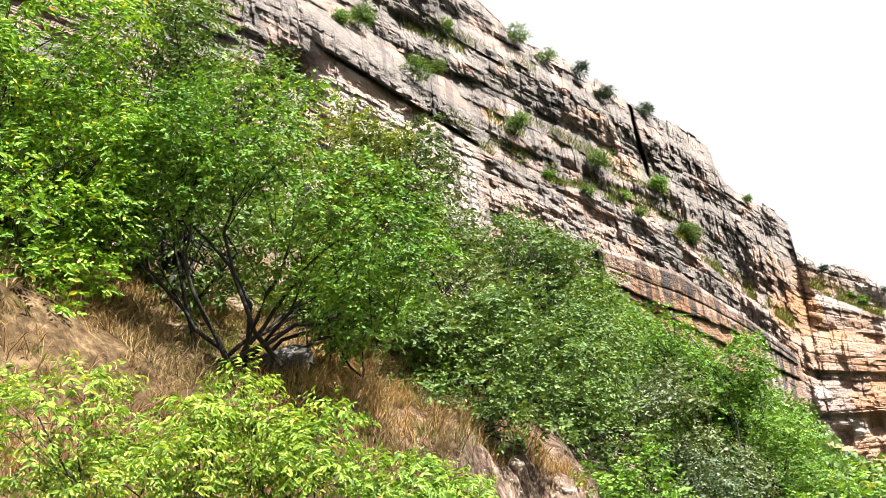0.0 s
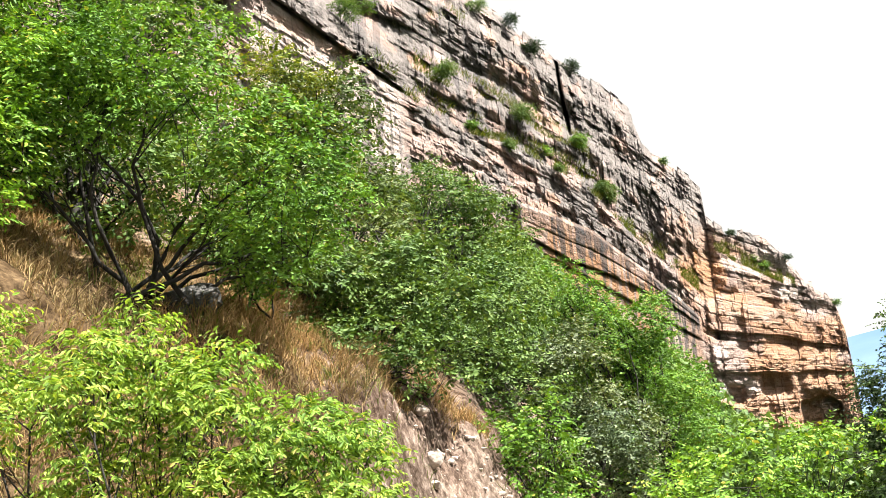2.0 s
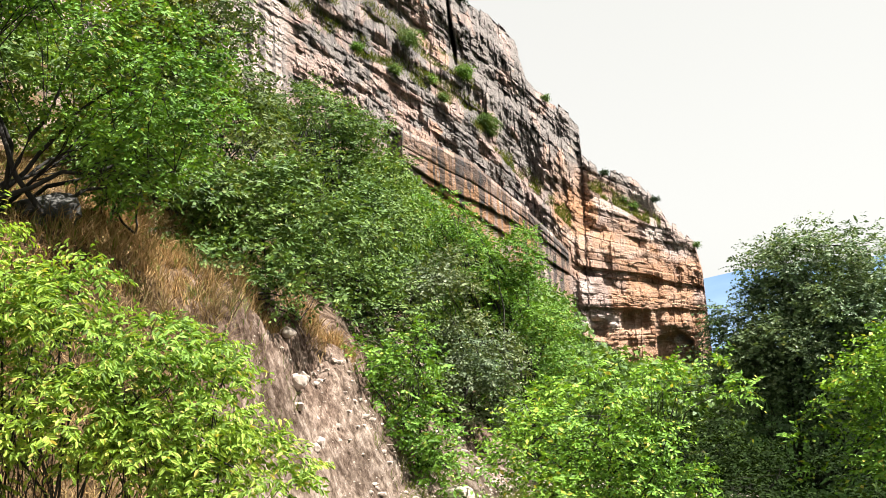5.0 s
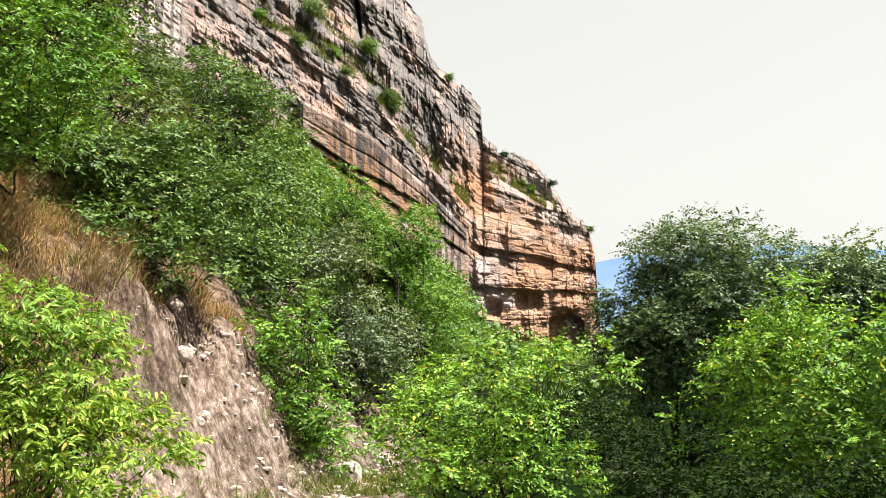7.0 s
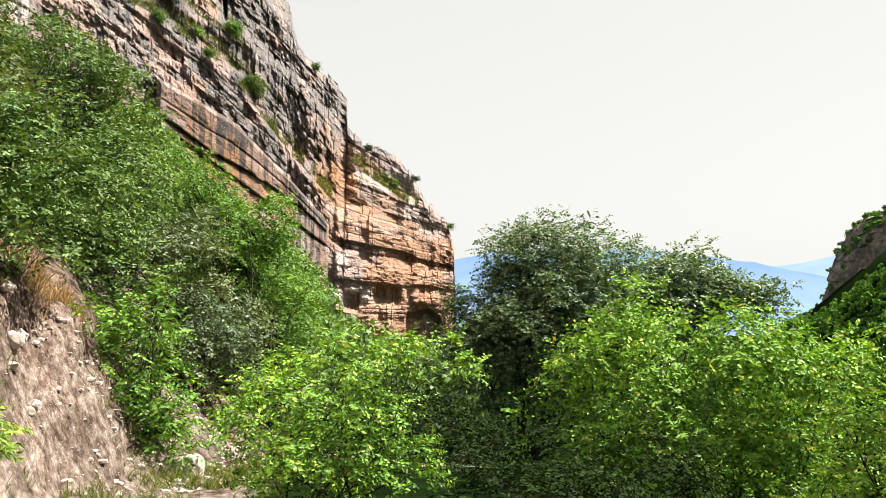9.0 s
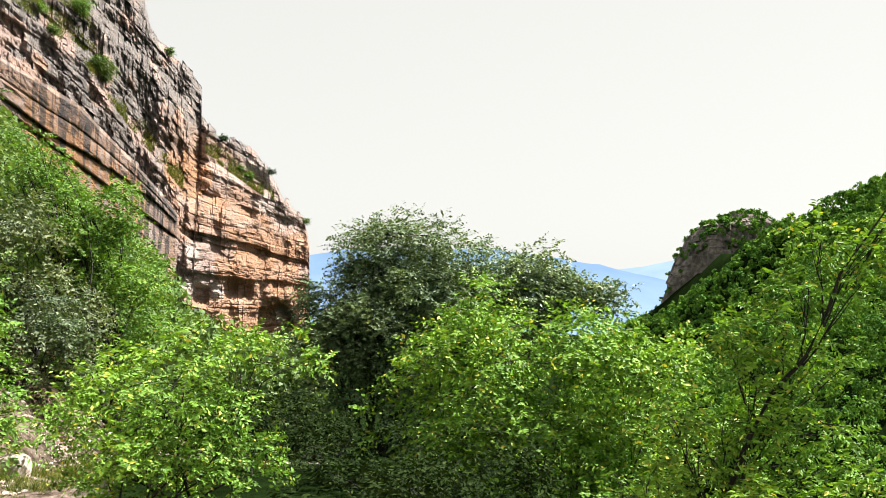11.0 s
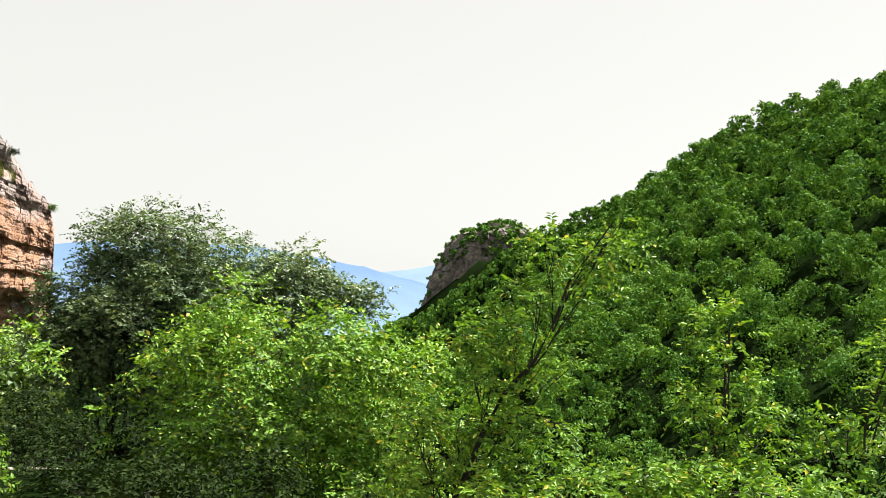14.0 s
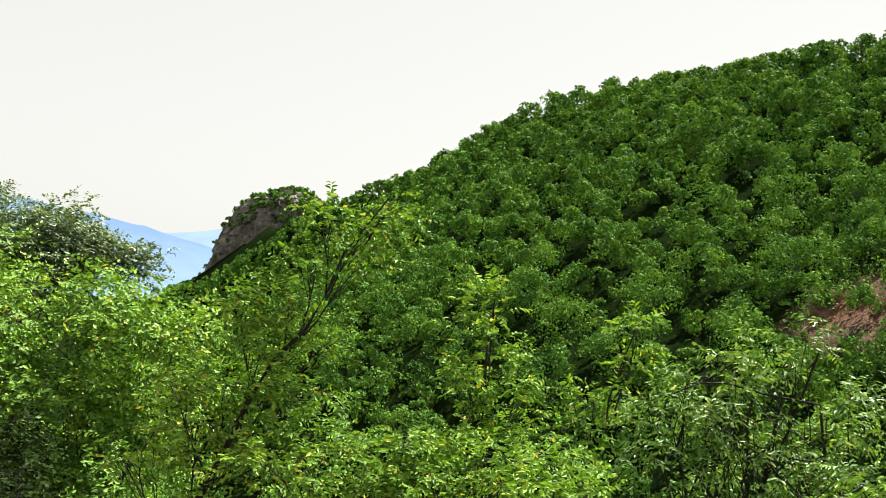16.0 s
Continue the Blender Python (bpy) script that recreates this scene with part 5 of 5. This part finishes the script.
def build_thicket():
    """Undergrowth on the slope between the path and the foot of the cliff."""
    rng = np.random.default_rng(55)
    acc = []
    tries = 0
    while len(acc) < 480 and tries < 9000:
        tries += 1
        az, d = rng.uniform(-44, 0.5), 17 + 62 * rng.random() ** 1.3
        if d < 21 and az > -20:
            continue
        x, y = d * math.sin(radians(az)), d * math.cos(radians(az))
        if (np.array([x, y]) - CLIFF_A) @ CLIFF_N < 3:
            continue
        r = rng.uniform(0.7, 1.5) * (1 + d / 120)
        if math.degrees(math.atan2(gz(x, y) + 1.55 * r - 1.6, d)) > np.interp(az, [-12, -10, -7.3, -5.6, -3.6, 1], [12, 4.4, 0.5, -0.3, -1.3, -1.8]):
            continue
        acc.append(crown_clumps(rng, x, y, gz(x, y) + r * 0.6, r, int(90 + 3200 / d), float(np.clip(0.006 * d, 0.13, 0.42))))
    tagged(new("undergrowth", mesh_np("undergrowth", *tufts(acc), LEAF_MID)), "green undergrowth below the cliff", "undergrowth", kind="stuff")


build_thicket()
build_woods()
build_bluff()


# ---- far ranges ----
def build_range(name, d, az, el, low, high, label):
    a = np.radians(np.linspace(az[0] - 25, az[-1] + 25, 260))
    e = np.interp(np.degrees(a), az, el) + 0.16 * fbm(np.degrees(a) / 2.2, 0 * a, 4, int(d))
    z = 1.6 + d * np.tan(np.radians(e))
    rows_ = []
    for k in np.linspace(0, 1, 12):
        dist = d * (0.75 + 0.25 * k)
        rows_.append(np.stack([dist * np.sin(a), dist * np.cos(a), -40 + (z + 40) * k ** 1.1], 1))
    rows_.append(np.stack([d * 1.2 * np.sin(a), d * 1.2 * np.cos(a), 0 * a - 40], 1))
    V = np.concatenate(rows_)
    me = mesh_np(name, V, grid_faces(13, len(a)), painted_haze_material(name + "_haze", low, high, 0, float(z.max())), True)
    tagged(new(name, me), label, "mountains", kind="structure")


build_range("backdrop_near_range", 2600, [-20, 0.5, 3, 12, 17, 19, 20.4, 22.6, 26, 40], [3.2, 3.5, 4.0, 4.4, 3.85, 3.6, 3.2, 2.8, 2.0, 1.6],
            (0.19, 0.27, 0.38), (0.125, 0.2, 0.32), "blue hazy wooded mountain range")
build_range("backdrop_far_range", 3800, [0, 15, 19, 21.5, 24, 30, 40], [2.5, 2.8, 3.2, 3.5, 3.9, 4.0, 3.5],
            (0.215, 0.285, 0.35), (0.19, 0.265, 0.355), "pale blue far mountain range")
